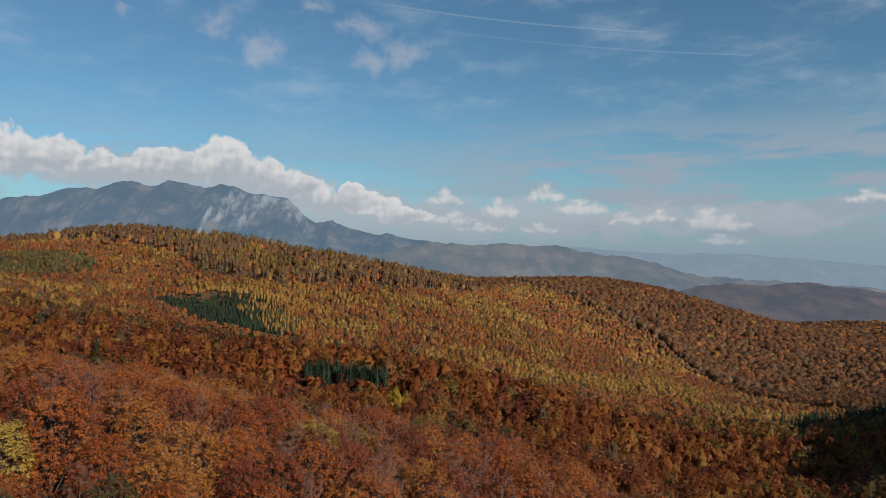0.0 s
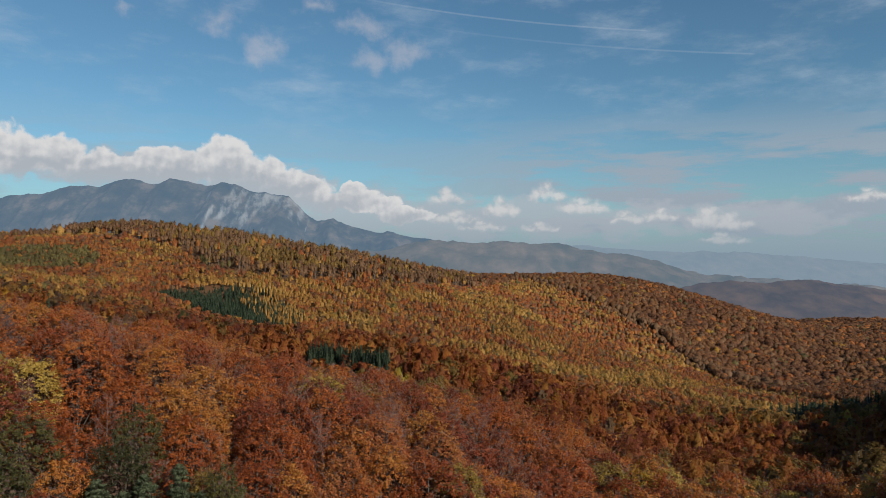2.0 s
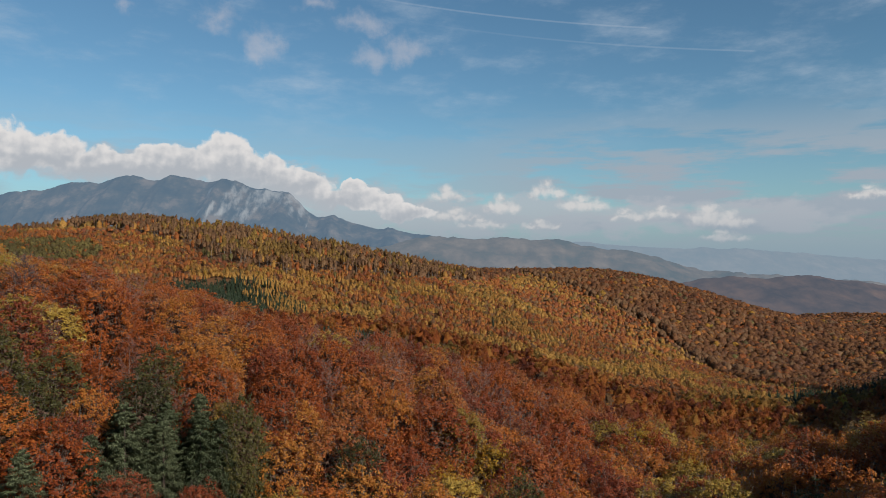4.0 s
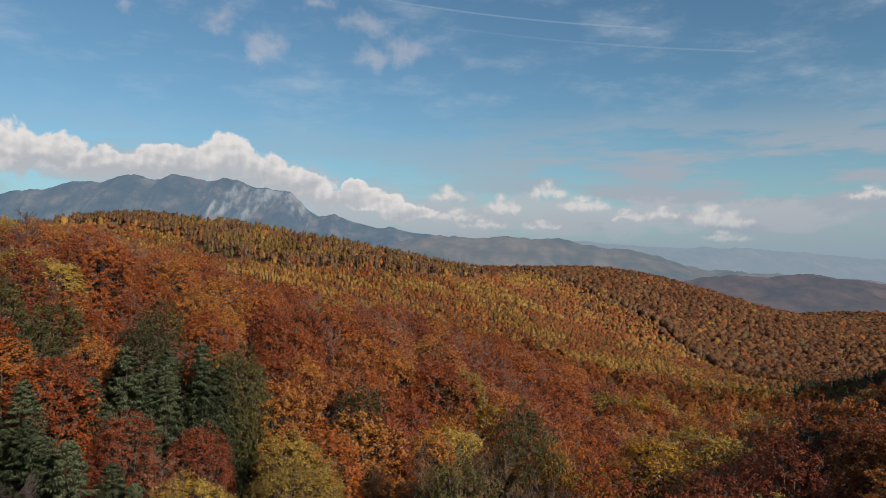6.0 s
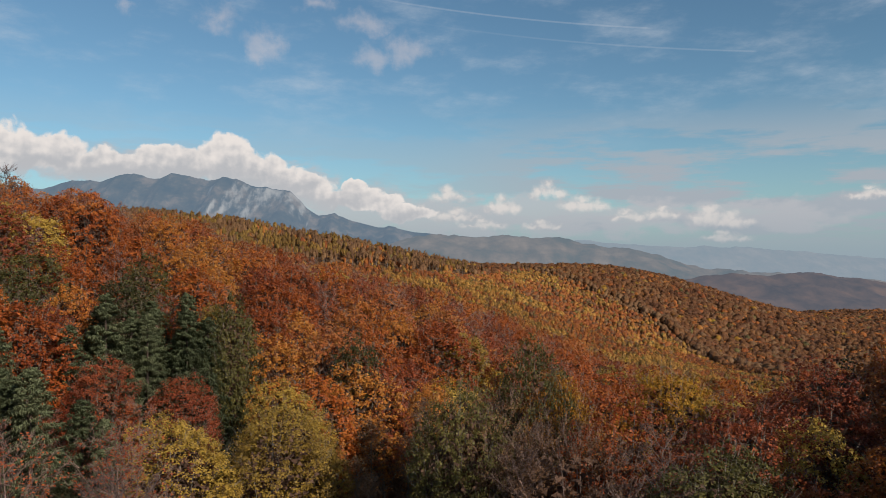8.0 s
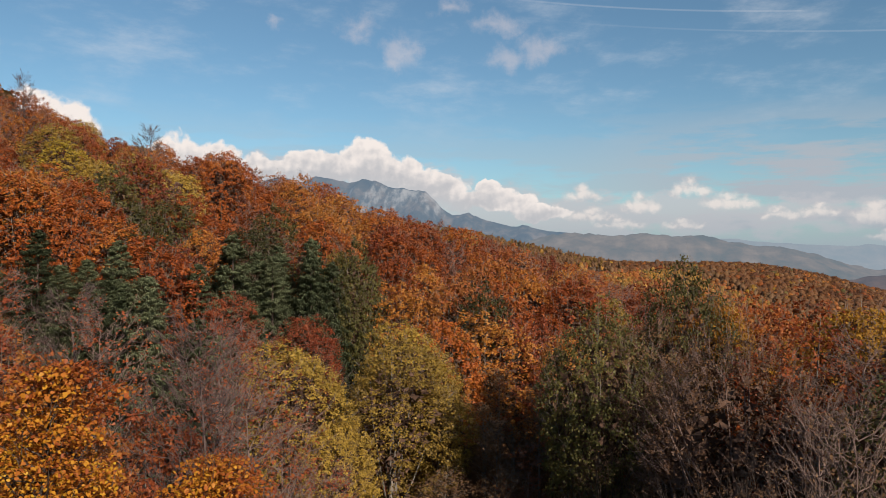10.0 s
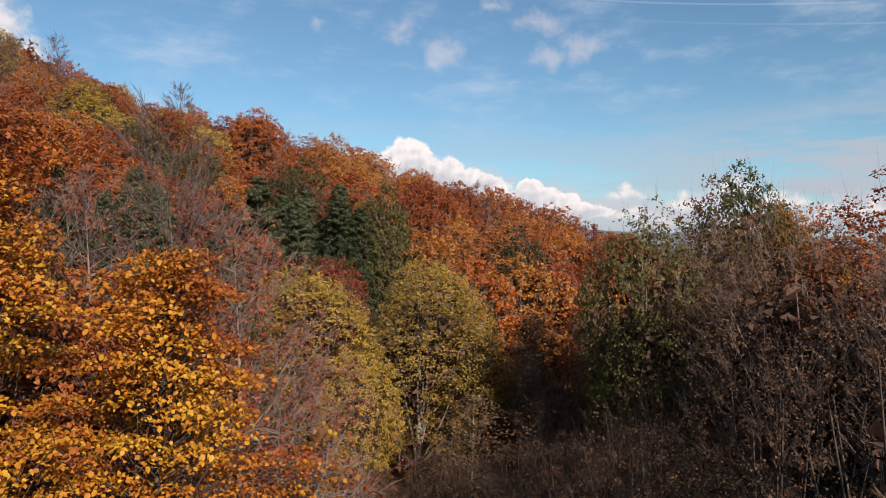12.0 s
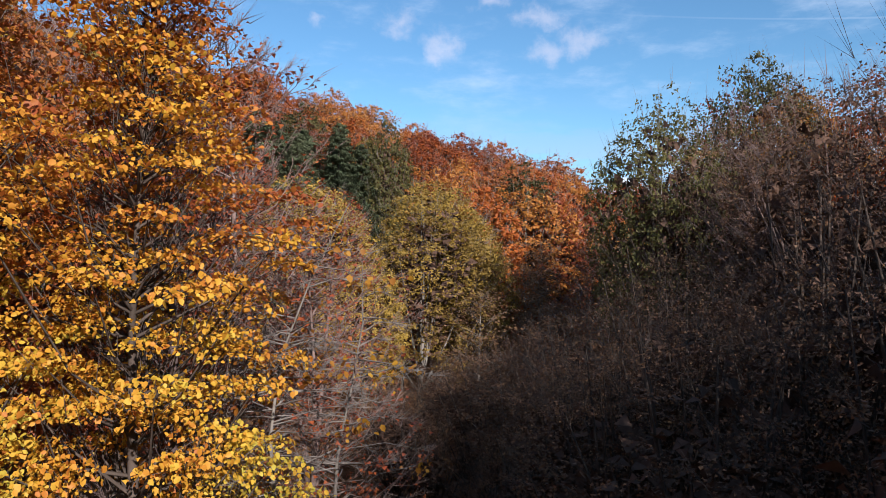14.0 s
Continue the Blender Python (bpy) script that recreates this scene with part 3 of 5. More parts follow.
build_mountain()
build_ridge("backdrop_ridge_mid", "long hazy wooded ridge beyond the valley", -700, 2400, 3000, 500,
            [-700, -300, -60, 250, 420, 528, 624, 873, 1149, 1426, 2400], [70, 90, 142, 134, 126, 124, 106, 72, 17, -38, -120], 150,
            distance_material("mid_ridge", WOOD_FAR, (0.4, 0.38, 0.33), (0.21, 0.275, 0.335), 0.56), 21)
build_ridge("backdrop_ridge_far", "pale blue far hills with haze in their colour", 300, 3300, 4000, 450,
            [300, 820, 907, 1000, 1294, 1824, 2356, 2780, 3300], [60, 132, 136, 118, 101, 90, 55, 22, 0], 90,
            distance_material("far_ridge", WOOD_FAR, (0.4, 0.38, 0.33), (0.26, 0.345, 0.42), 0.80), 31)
build_ridge("backdrop_ridge_low", "purple-brown wooded hill with thin haze in its colour", 550, 2600, 2150, 330,
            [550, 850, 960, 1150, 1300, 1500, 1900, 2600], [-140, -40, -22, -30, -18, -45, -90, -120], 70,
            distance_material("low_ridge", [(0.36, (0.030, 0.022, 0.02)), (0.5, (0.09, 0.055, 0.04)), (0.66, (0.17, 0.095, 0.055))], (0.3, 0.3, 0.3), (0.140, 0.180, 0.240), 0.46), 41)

# ---------------------------------------------------------------- trees
rng = np.random.default_rng(7)


def unit(v):
    return v / np.maximum(np.linalg.norm(v, axis=-1, keepdims=True), 1e-9)


class Soup:
    """Collects vertices and triangles."""

    def __init__(self):
        self.v, self.f, self.n = [], [], 0

    def add(self, v, f):
        self.v.append(np.asarray(v, float))
        self.f.append(np.asarray(f) + self.n)
        self.n += len(v)

    def tube(self, pts, radii, sides=5):
        pts = np.asarray(pts, float)
        d = unit(np.gradient(pts, axis=0))
        ref = np.array([0.31, 0.95, 0.05]) if abs(d[0][2]) > 0.5 else np.array([0.05, 0.1, 0.99])
        a = unit(np.cross(d, ref))
        b = np.cross(d, a)
        ang = np.arange(sides) * 2 * math.pi / sides
        ring = (a[:, None] * np.cos(ang)[None, :, None] + b[:, None] * np.sin(ang)[None, :, None]) * np.asarray(radii)[:, None, None] + pts[:, None]
        k = len(pts)
        i = np.arange(k * sides).reshape(k, sides)
        j = np.roll(i, -1, axis=1)
        f = np.concatenate([np.stack([i[:-1], j[:-1], j[1:]], -1).reshape(-1, 3), np.stack([i[:-1], j[1:], i[1:]], -1).reshape(-1, 3)])
        self.add(ring.reshape(-1, 3), f)

    def slivers(self, start, end, width):
        """Thin tapering twigs: one three-sided spike each."""
        d = unit(end - start)
        a = unit(np.cross(d, unit(rng.normal(size=d.shape))))
        b = np.cross(d, a)
        w = np.broadcast_to(np.asarray(width, float), (len(start),))[:, None]
        v = np.stack([start + a * w, start - 0.5 * a * w + 0.87 * b * w, start - 0.5 * a * w - 0.87 * b * w, end], 1)
        i = np.arange(len(start))[:, None] * 4
        f = np.concatenate([i + [0, 1, 3], i + [1, 2, 3], i + [2, 0, 3]])
        self.add(v.reshape(-1, 3), f)

    def leaves(self, at, size, flat=0.6, out=None):
        """Leaves folded along the midrib, two triangles each."""
        n = len(at)
        nor = unit(rng.normal(size=(n, 3)) + np.array([0, 0, flat * 2]) + (0 if out is None else out))
        t = unit(np.cross(nor, unit(rng.normal(size=(n, 3)))))
        b = np.cross(nor, t)
        s = (size * rng.uniform(0.65, 1.25, n))[:, None]
        droop = -0.18 * s * np.array([0, 0, 1])
        v = np.stack([at - t * s * 0.5, at + b * s * 0.38 + nor * s * 0.12, at + t * s * 0.55 + droop, at - b * s * 0.38 + nor * s * 0.12], 1)
        i = np.arange(n)[:, None] * 4
        self.add(v.reshape(-1, 3), np.concatenate([i + [0, 2, 1], i + [0, 3, 2]]))

    def flecks(self, at, size, flat=0.6, out=None):
        """Small leaves of trees farther off, one triangle each."""
        n = len(at)
        nor = unit(rng.normal(size=(n, 3)) + np.array([0, 0, flat * 2]) + (0 if out is None else out))
        t = unit(np.cross(nor, unit(rng.normal(size=(n, 3)))))
        b = np.cross(nor, t)
        s = (size * rng.uniform(0.65, 1.25, n))[:, None]
        v = np.stack([at - t * s * 0.5, at + b * s * 0.5 + t * s * 0.2, at - b * s * 0.4 + t * s * 0.45], 1)
        self.add(v.reshape(-1, 3), np.arange(n * 3).reshape(-1, 3))

    def lobed(self, at, size, flat=0.6, out=None):
        """Broad leaves with shoulders and a tip, four triangles each."""
        n = len(at)
        nor = unit(rng.normal(size=(n, 3)) + np.array([0, 0, flat * 2]) + (0 if out is None else out))
        t = unit(np.cross(nor, unit(rng.normal(size=(n, 3)))))
        t[:, 2] -= 0.35
        b = np.cross(nor, t)
        s = (size * rng.uniform(0.6, 1.25, n))[:, None]
        cup = nor * s * 0.10
        v = np.stack([at - t * s * 0.5, at - t * s * 0.22 + b * s * 0.40 + cup, at + t * s * 0.22 + b * s * 0.34 + cup, at + t * s * 0.58,
                      at + t * s * 0.22 - b * s * 0.34 + cup, at - t * s * 0.22 - b * s * 0.40 + cup], 1)
        i = np.arange(n)[:, None] * 6
        self.add(v.reshape(-1, 3), np.concatenate([i + [0, 2, 1], i + [0, 3, 2], i + [0, 4, 3], i + [0, 5, 4]]))


    def mesh(self, name):
        return mesh_from(name, np.concatenate(self.v), np.concatenate(self.f))


def crown_profile(t):
    """Half width over the crown's height, 0 at its foot, 1 at its top."""
    return np.clip(np.sin(math.pi * np.clip(0.16 + 0.80 * t ** 0.85, 0, 1)), 0, 1) ** 0.75


def broadleaf(h, r, foot, boughs, per_bough, leaf, twigs, seed, lean=0.25, spray=(0.30, 0.13), fill=0.5, shape="leaves", reach=1.0, limb=1.0, forks=0, ragged=0.0, stout=1.0):
    """Meshes of the wood and of the crown of one tree standing at the origin."""
    global rng
    rng = np.random.default_rng(seed)
    wood, crown = Soup(), Soup()
    k = 7
    zt = np.linspace(-0.6, h * 0.93, k)
    bend = rng.normal(0, lean, (2, 2))
    tp = np.stack([bend[0, 0] * (zt / h) * 2 + bend[1, 0] * np.sin(zt / h * 3), bend[0, 1] * (zt / h) * 2 + bend[1, 1] * np.sin(zt / h * 3), zt], -1)
    r0 = 0.011 * h
    wood.tube(tp, r0 * (1 - 0.93 * (np.linspace(0, 1, k)) ** 0.9) * np.array([1.35] + [1] * (k - 1)), 7)

    def trunk(z):
        return np.stack([np.interp(z, zt, tp[:, 0]), np.interp(z, zt, tp[:, 1]), z], -1)
    t = (np.arange(boughs) + rng.uniform(0, 1, boughs)) / boughs
    ang = np.arange(boughs) * 2.39996 + rng.normal(0, 0.4, boughs)
    z = h * (foot + (1 - foot) * t ** 0.9)
    lump = 1 + 0.22 * np.sin(ang * 2 + seed) + rng.normal(0, 0.12, boughs)
    rad = r * crown_profile(t) * lump * np.where(rng.uniform(size=boughs) < 0.3, rng.uniform(0.25, 0.7, boughs), rng.uniform(0.75, 1.05, boughs))
    rad = rad * np.exp(rng.normal(0, ragged, boughs))
    tip = trunk(z) + np.stack([np.cos(ang) * rad, np.sin(ang) * rad, np.zeros(boughs)], -1)
    for i in range(boughs):
        if twigs > 200 or i % 3 == 0:
            zb = max(h * foot * 0.85, z[i] - rad[i] * rng.uniform(0.7, 1.2))
            b0 = trunk(np.array(zb))
            mid = b0 * 0.5 + tip[i] * 0.5 + np.array([0, 0, -0.16 * rad[i]]) + rng.normal(0, 0.07, 3) * rad[i]
            rr = r0 * limb * (0.30 * (1 - 0.7 * zb / h) + 0.05)
            wood.tube([b0, mid, tip[i]], [rr, rr * 0.55, rr * 0.16], 4)
    if twigs:
        b = rng.integers(0, boughs, twigs)
        u = rng.uniform(0.25, 1.05, twigs)[:, None]
        zb = np.maximum(h * foot * 0.85, z[b] - rad[b])
        start = trunk(zb) * (1 - u) + tip[b] * u + rng.normal(0, 0.12 * r, (twigs, 3)) * u
        if forks:
            # side branches that bend upward; the fine twigs grow along them
            c = np.repeat(np.arange(boughs), forks)
            w = rng.uniform(0.30, 1.0, len(c))[:, None]
            f0 = trunk(np.maximum(h * foot * 0.85, z[c] - rad[c])) * (1 - w) + tip[c] * w
            f0[:, 2] -= 0.30 * rad[c] * (w * (1 - w))[:, 0] * 1.1
            out = unit(np.stack([np.cos(ang[c]), np.sin(ang[c]), np.full(len(c), 0.5)], -1) + rng.normal(0, 0.65, (len(c), 3)))
            ln = (r * rng.uniform(0.14, 0.46, len(c)))[:, None]
            f1 = f0 + out * ln * 0.5
            f2 = f1 + unit(out + np.array([0, 0, 0.7]) + rng.normal(0, 0.25, (len(c), 3))) * ln * 0.6
            for p0, p1, p2 in zip(f0, f1, f2):
                wood.tube([p0, p1, p2], [0.0008 * h, 0.0005 * h, 0.0002 * h], 3)
            e = rng.integers(0, len(c), twigs)
            k2 = rng.uniform(0, 1, twigs)[:, None]
            start = f1[e] * (1 - k2) + f2[e] * k2
            b = c[e]
        d = unit(np.stack([np.cos(ang[b]), np.sin(ang[b]), np.full(twigs, 1.5)], -1) + rng.normal(0, 0.55, (twigs, 3)))
        (wood if per_bough else crown).slivers(start, start + d * rng.uniform(0.3, 1.2, twigs)[:, None] * r * 0.3 * reach, (0.004 + 0.00035 * h) * stout)
    n = boughs * per_bough
    if n:
        b = np.repeat(np.arange(boughs), per_bough)
        sx, sz = spray[0] * r, spray[1] * r
        off = rng.normal(0, 1, (n, 3))
        off = off / np.maximum(1, np.linalg.norm(off, axis=1) / 1.9)[:, None] * [sx, sx, sz]
        off[:, 2] -= 0.22 * np.hypot(off[:, 0], off[:, 1])
        at = tip[b] + off
        if forks:
            at = start[rng.integers(0, twigs, n)] + rng.normal(0, 0.05 * r, (n, 3))
        outward = unit(at - np.array([0, 0, h * (foot + 0.35 * (1 - foot))]))
        put = {"leaves": crown.leaves, "broad": crown.lobed, "flecks": crown.flecks}[shape]
        put(at, leaf, 0.55, outward * 0.8)
        if fill:
            m = int(n * fill * 0.5)
            tt = rng.uniform(0.02, 0.98, m)
            aa, rr = rng.uniform(0, 6.283, m), r * 0.8 * crown_profile(tt) * np.sqrt(rng.uniform(0, 1, m))
            zz = h * (foot + (1 - foot) * tt * 0.95)
            (crown.leaves if shape == "leaves" else crown.flecks)(trunk(zz) + np.stack([np.cos(aa) * rr, np.sin(aa) * rr, 0 * aa], -1), leaf * 1.15, 0.3)
    return smooth(wood.mesh("trunk")), crown.mesh("crown")


def dome_tree(h, r, foot, clumps, per_clump, leaf, seed, limbs=12, twigs=50, heart=0.64, twig=0.017, spread=0.125):
    """Meshes of the wood and crown of a round-headed forest tree: leafy clumps over dark flecks standing in for inner
    shade.
    """
    global rng
    rng = np.random.default_rng(seed)
    wood, crown = Soup(), Soup()
    zt = np.linspace(-0.6, h * 0.88, 6)
    bend = rng.normal(0, 0.3, 2)
    tp = np.stack([bend[0] * np.sin(zt / h * 2.6), bend[1] * np.sin(zt / h * 2.2), zt], -1)
    wood.tube(tp, 0.011 * h * (1 - 0.92 * np.linspace(0, 1, 6) ** 0.9) * np.array([1.35, 1, 1, 1, 1, 1]), 6)
    zc, tall = h * (foot + (1 - foot) * 0.47), h * (1 - foot) * 0.53
    mid = np.array([np.interp(zc, zt, tp[:, 0]), np.interp(zc, zt, tp[:, 1]), zc])
    k = np.arange(clumps) + 0.5
    zz = np.clip(1 - 1.76 * k / clumps + rng.normal(0, 0.05, clumps), -0.8, 1)
    ang = k * 2.39996 + rng.normal(0, 0.25, clumps)
    flat = np.sqrt(np.maximum(0, 1 - zz * zz))
    d = np.stack([flat * np.cos(ang), flat * np.sin(ang), zz], -1)
    ph = rng.uniform(0, 6.28, 3)

    def lump(v):
        return 1 + 0.11 * np.sin(2.6 * v[..., 0] + ph[0]) + 0.11 * np.sin(2.9 * v[..., 1] + ph[1]) + 0.07 * np.sin(5.5 * v[..., 2] + 3 * v[..., 0] + ph[2])
    swell = np.array([r * 0.86, r * 0.86, tall * 0.90])
    c = mid + d * (lump(d) * rng.uniform(0.78, 1.08, clumps))[:, None] * swell
    out = unit(d / swell * r)
    cr = r * spread * rng.uniform(0.6, 1.5, clumps)
    b = np.repeat(np.arange(clumps), per_clump)
    q = unit(rng.normal(size=(len(b), 3)) + 1.1 * out[b] + np.array([0, 0, 0.35]))
    at = c[b] + q * (cr[b] * rng.uniform(0.45, 1.10, len(b)))[:, None] * np.array([1.05, 1.05, 0.85])
    crown.flecks(at, leaf, 0.25, q * 1.6)
    # dark flecks inside stand in for the shade between the clumps
    inner_flecks = Soup()
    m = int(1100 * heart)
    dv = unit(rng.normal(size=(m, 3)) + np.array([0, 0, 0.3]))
    inner_flecks.flecks(mid + dv * (lump(dv) * rng.uniform(0.25, 1.15, m))[:, None] * swell * heart * 1.1, 0.125 * r, 0.0, dv * 0.8)
    for n in rng.choice(clumps, limbs, replace=False):
        z0 = h * foot * rng.uniform(0.7, 1.3)
        b0 = np.array([np.interp(z0, zt, tp[:, 0]), np.interp(z0, zt, tp[:, 1]), z0])
        wood.tube([b0, b0 * 0.45 + c[n] * 0.55 + np.array([0, 0, -0.10 * r]), c[n]], [0.0045 * h, 0.003 * h, 0.001 * h], 4)
    if twigs:
        n = rng.integers(0, int(clumps * 0.62), twigs)
        st = c[n] + out[n] * cr[n][:, None] * 0.6
        wood.slivers(st, st + unit(out[n] + np.array([0, 0, 1.1]) + rng.normal(0, 0.3, (twigs, 3))) * rng.uniform(0.5, 1.7, (twigs, 1)), twig)
    return smooth(wood.mesh("trunk")), crown.mesh("crown"), inner_flecks.mesh("inner_crown")


def conifer(h, r, whorls, arms, sprays, seed, size=1.0):
    global rng
    rng = np.random.default_rng(seed)
    wood, crown = Soup(), Soup()
    wood.tube([(0, 0, -0.6), (0, 0, h * 0.5), (0.05, 0, h)], [0.011 * h, 0.007 * h, 0.01], 6)
    count = whorls * arms
    t = np.sort(rng.uniform(0, 1, count) ** 1.12)
    ang = np.arange(count) * 2.39996 + rng.normal(0, 0.35, count)
    side_lump = 1 + 0.16 * np.sin(ang * 2 + seed) + 0.05 * np.sin(ang * 3 + 9 * t)
    ln = (r * 0.95 * (1 - t) ** 0.66 * side_lump + 0.15) * rng.uniform(0.62, 1.1, count)
    z = h * (0.08 + 0.90 * t)
    d = np.stack([np.cos(ang), np.sin(ang), 0.35 * t - 0.32], -1)
    base = np.stack([0 * z, 0 * z, z], -1)
    wood.slivers(base, base + d * ln[:, None], 0.015 + 0.02 * (1 - t))
    b = np.repeat(np.arange(count), sprays)
    m = len(b)
    u = np.sqrt(rng.uniform(0.03, 1, m))
    st = base[b] + d[b] * (ln[b] * u)[:, None] + np.array([0, 0, 1]) * (0.12 * ln[b] * u * u)[:, None]
    st = st + rng.normal(0, 0.20, (m, 3)) * (0.3 + 0.7 * (1 - t[b]))[:, None]
    ac = np.stack([-np.sin(ang[b]), np.cos(ang[b]), 0 * u], -1) * rng.normal(0, 0.5, m)[:, None]
    dd = unit(d[b] * 0.45 + ac + rng.normal(0, 0.5, (m, 3)) + np.stack([0 * u, 0 * u, -rng.uniform(0.5, 2.0, m)], -1))
    le = size * (0.28 + 0.50 * (1 - t[b])) * rng.uniform(0.6, 1.35, m)
    crown.slivers(st, st + dd * le[:, None] * 0.9, 0.038 * size * rng.uniform(0.7, 1.3, m))
    return smooth(wood.mesh("trunk")), crown.mesh("crown")


def tree_thing(name, meshes, bark, leaves, label, category="tree", group=""):
    root = tagged(new(name), label, category, group)
    wood, crown = meshes[:2]
    part("trunk", wood, bark, root)
    if crown:
        part("crown", crown, leaves, root)
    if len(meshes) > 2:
        tagged(part("inner_crown", meshes[2], SHADE_BROWN, root, "dark flecks standing in for shade inside the crown"), kind="stuff")
    return root


# kinds of tree: name, bark, leaves, label, and the measures of the fine and of the plain build
KINDS = {
    "orange": ("beech_tree", BARK, "orange", "copper-orange autumn beech among other trees"),
    "red": ("beech_tree", BARK, "red", "rust-red autumn beech on the wooded slope"),
    "olive": ("hornbeam_tree", BARK, "olive", "olive and dull yellow broadleaf tree in autumn"),
    "yellow": ("maple_tree", BARK, "yellow", "golden yellow maple in full autumn colour"),
    "brown": ("oak_tree", TWIG, "brown", "brown half-withered broadleaf tree on the slope"),
    "green": ("linden_tree", BARK, "green", "broadleaf tree still mostly dark green"),
    "bare": ("bare_tree", TWIG, "red", "nearly bare purple-grey tree with fine twigs"),
    "leafless": ("bare_tree", BARE_TWIG, "twig", "leafless tree with fine upright grey-brown twigs"),
    "pole": ("ash_tree", BARK, "brown", "slender pale-stemmed tree with a small brown crown"),
    "dense": ("thicket_tree", BARK_DARK, "umber", "dense brown-leaved young tree of the ravine, some added unseen for shade"),
    "thin": ("bare_tree", TWIG, "brown", "thin dark tree with few withered leaves"),
    "spruce": ("spruce_tree", BARK_DARK, "spruce", "dark green spruce with drooping boughs"),
}
protos = {}


def proto(kind, fine, i):
    """Shared meshes of one variant of a kind, unit height 18 m."""
    key = (kind, fine, i)
    if key not in protos:
        seed = 100 + sum(map(ord, kind)) * 7 + i * 31 + fine * 3
        if kind == "spruce":
            protos[key] = conifer(18, 3.1, 30, 10, 46 if fine else 32, seed, 0.85 if fine else 1.15)
        elif kind == "leafless":
            protos[key] = broadleaf(18, 2.7, 0.30, 72, 0, 0.1, 3600, seed, fill=0.0, reach=0.75, forks=7, limb=0.32, stout=0.8 if fine else 1.5)
        elif kind == "pole":
            protos[key] = broadleaf(18, 2.3, 0.52, 44, 50, 0.17, 300, seed, fill=0.3, spray=(0.24, 0.10), shape="flecks", limb=0.8)
        elif kind == "dense":
            protos[key] = dome_tree(18, 3.9, 0.12, 420, 26, 0.085, seed, 40, 1000, 0.50, 0.006)
        elif kind == "thin":
            protos[key] = broadleaf(18, 2.9, 0.28, 70, 16, 0.13, 2400, seed, fill=0.0, reach=0.42, limb=0.8, shape="flecks", forks=6)
        elif kind == "bare":
            protos[key] = broadleaf(18, 2.9, 0.30, 64 if fine else 50, 44 if fine else 30, 0.14 if fine else 0.22, 2600 if fine else 1300, seed, fill=0.0, shape="flecks", reach=0.55 if fine else 0.8, forks=6 if fine else 3, limb=0.8, stout=1.0 if fine else 1.9)
        else:
            if kind == "brown" and fine:
                protos[key] = dome_tree(18, 4.4, 0.30, 620, 26, 0.115, seed, 34, 1300, 0.66, 0.007)
                return protos[key]
            high = kind in ("green", "brown", "yellow")
            protos[key] = dome_tree(18, 4.5 if high else 4.1, 0.40 if high else 0.14, 680, 26, 0.175, seed, 16, 420, 0.78 if high else 0.70, 0.009) if fine else dome_tree(18, 4.1, 0.22, 540, 18, 0.26, seed, 10, 300, 0.72, 0.014)
    return protos[key]


first = {}


def plant(kind, x, y, height, wide=1.0, fine=True, i=0, turn=None, sink=0.0):
    """Stands one tree of a kind on the ground; later ones of the same build are copies."""
    key = (kind, fine, i)
    z = float(land(x, y)) - sink
    m = pose(x, y, z, 0, 0, random.uniform(0, 360) if turn is None else turn)
    if key not in first:
        name, bark, leaves, label = KINDS[kind]
        root = tree_thing(name, proto(kind, fine, i), bark, LEAF[leaves], label, "tree", "trees of the near slope")
        first[key] = root
        root.matrix_basis = m
    else:
        root = copy_thing(first[key], m)
    root.scale = (wide * height / 18, wide * height / 18, height / 18)
    return root


taken = []

# trees that stand out, and unseen ones added for shade: kind, x, y, height of the top, width
SPRUCE_GROUP = [
    ("spruce", -34.0, 76.5, 46.0, 1.47), ("spruce", -35.8, 79.0, 44.5, 1.42), ("spruce", -32.2, 78.2, 44.2, 1.42), ("spruce", -27.0, 79.6, 44.2, 1.42), ("spruce", -31.0, 55.0, 42.0, 1.42),
    ("spruce", -33.5, 57.5, 42.5, 1.42), ("spruce", -30.2, 77.5, 43.8, 1.47), ("spruce", -28.2, 82.9, 45.7, 1.42), ("spruce", -31.5, 81.6, 44.9, 1.42), ("olive", -26.2, 86.2, 45.2, 0.7),
    ("spruce", -46.5, 65.2, 46.1, 1.42), ("spruce", -39.7, 62.7, 43.5, 1.42), ("spruce", -36.0, 61.6, 45.1, 1.42), ("spruce", -26.8, 51.5, 42.6, 1.47), ("spruce", -29.5, 53.5, 41.5, 1.42),
    ("spruce", -23.4, 54.4, 38.6, 1.06), ("spruce", -49.5, 62.7, 45.8, 1.42), ("olive", -20.6, 60.0, 38.3, 1.15), ("olive", -14.4, 63.6, 37.4, 1.2), ("olive", -14.6, 71.8, 38.8, 1.15),
    ("olive", -11.2, 68.4, 35.6, 0.9), ("olive", -16.4, 58.4, 33.0, 0.8),
]
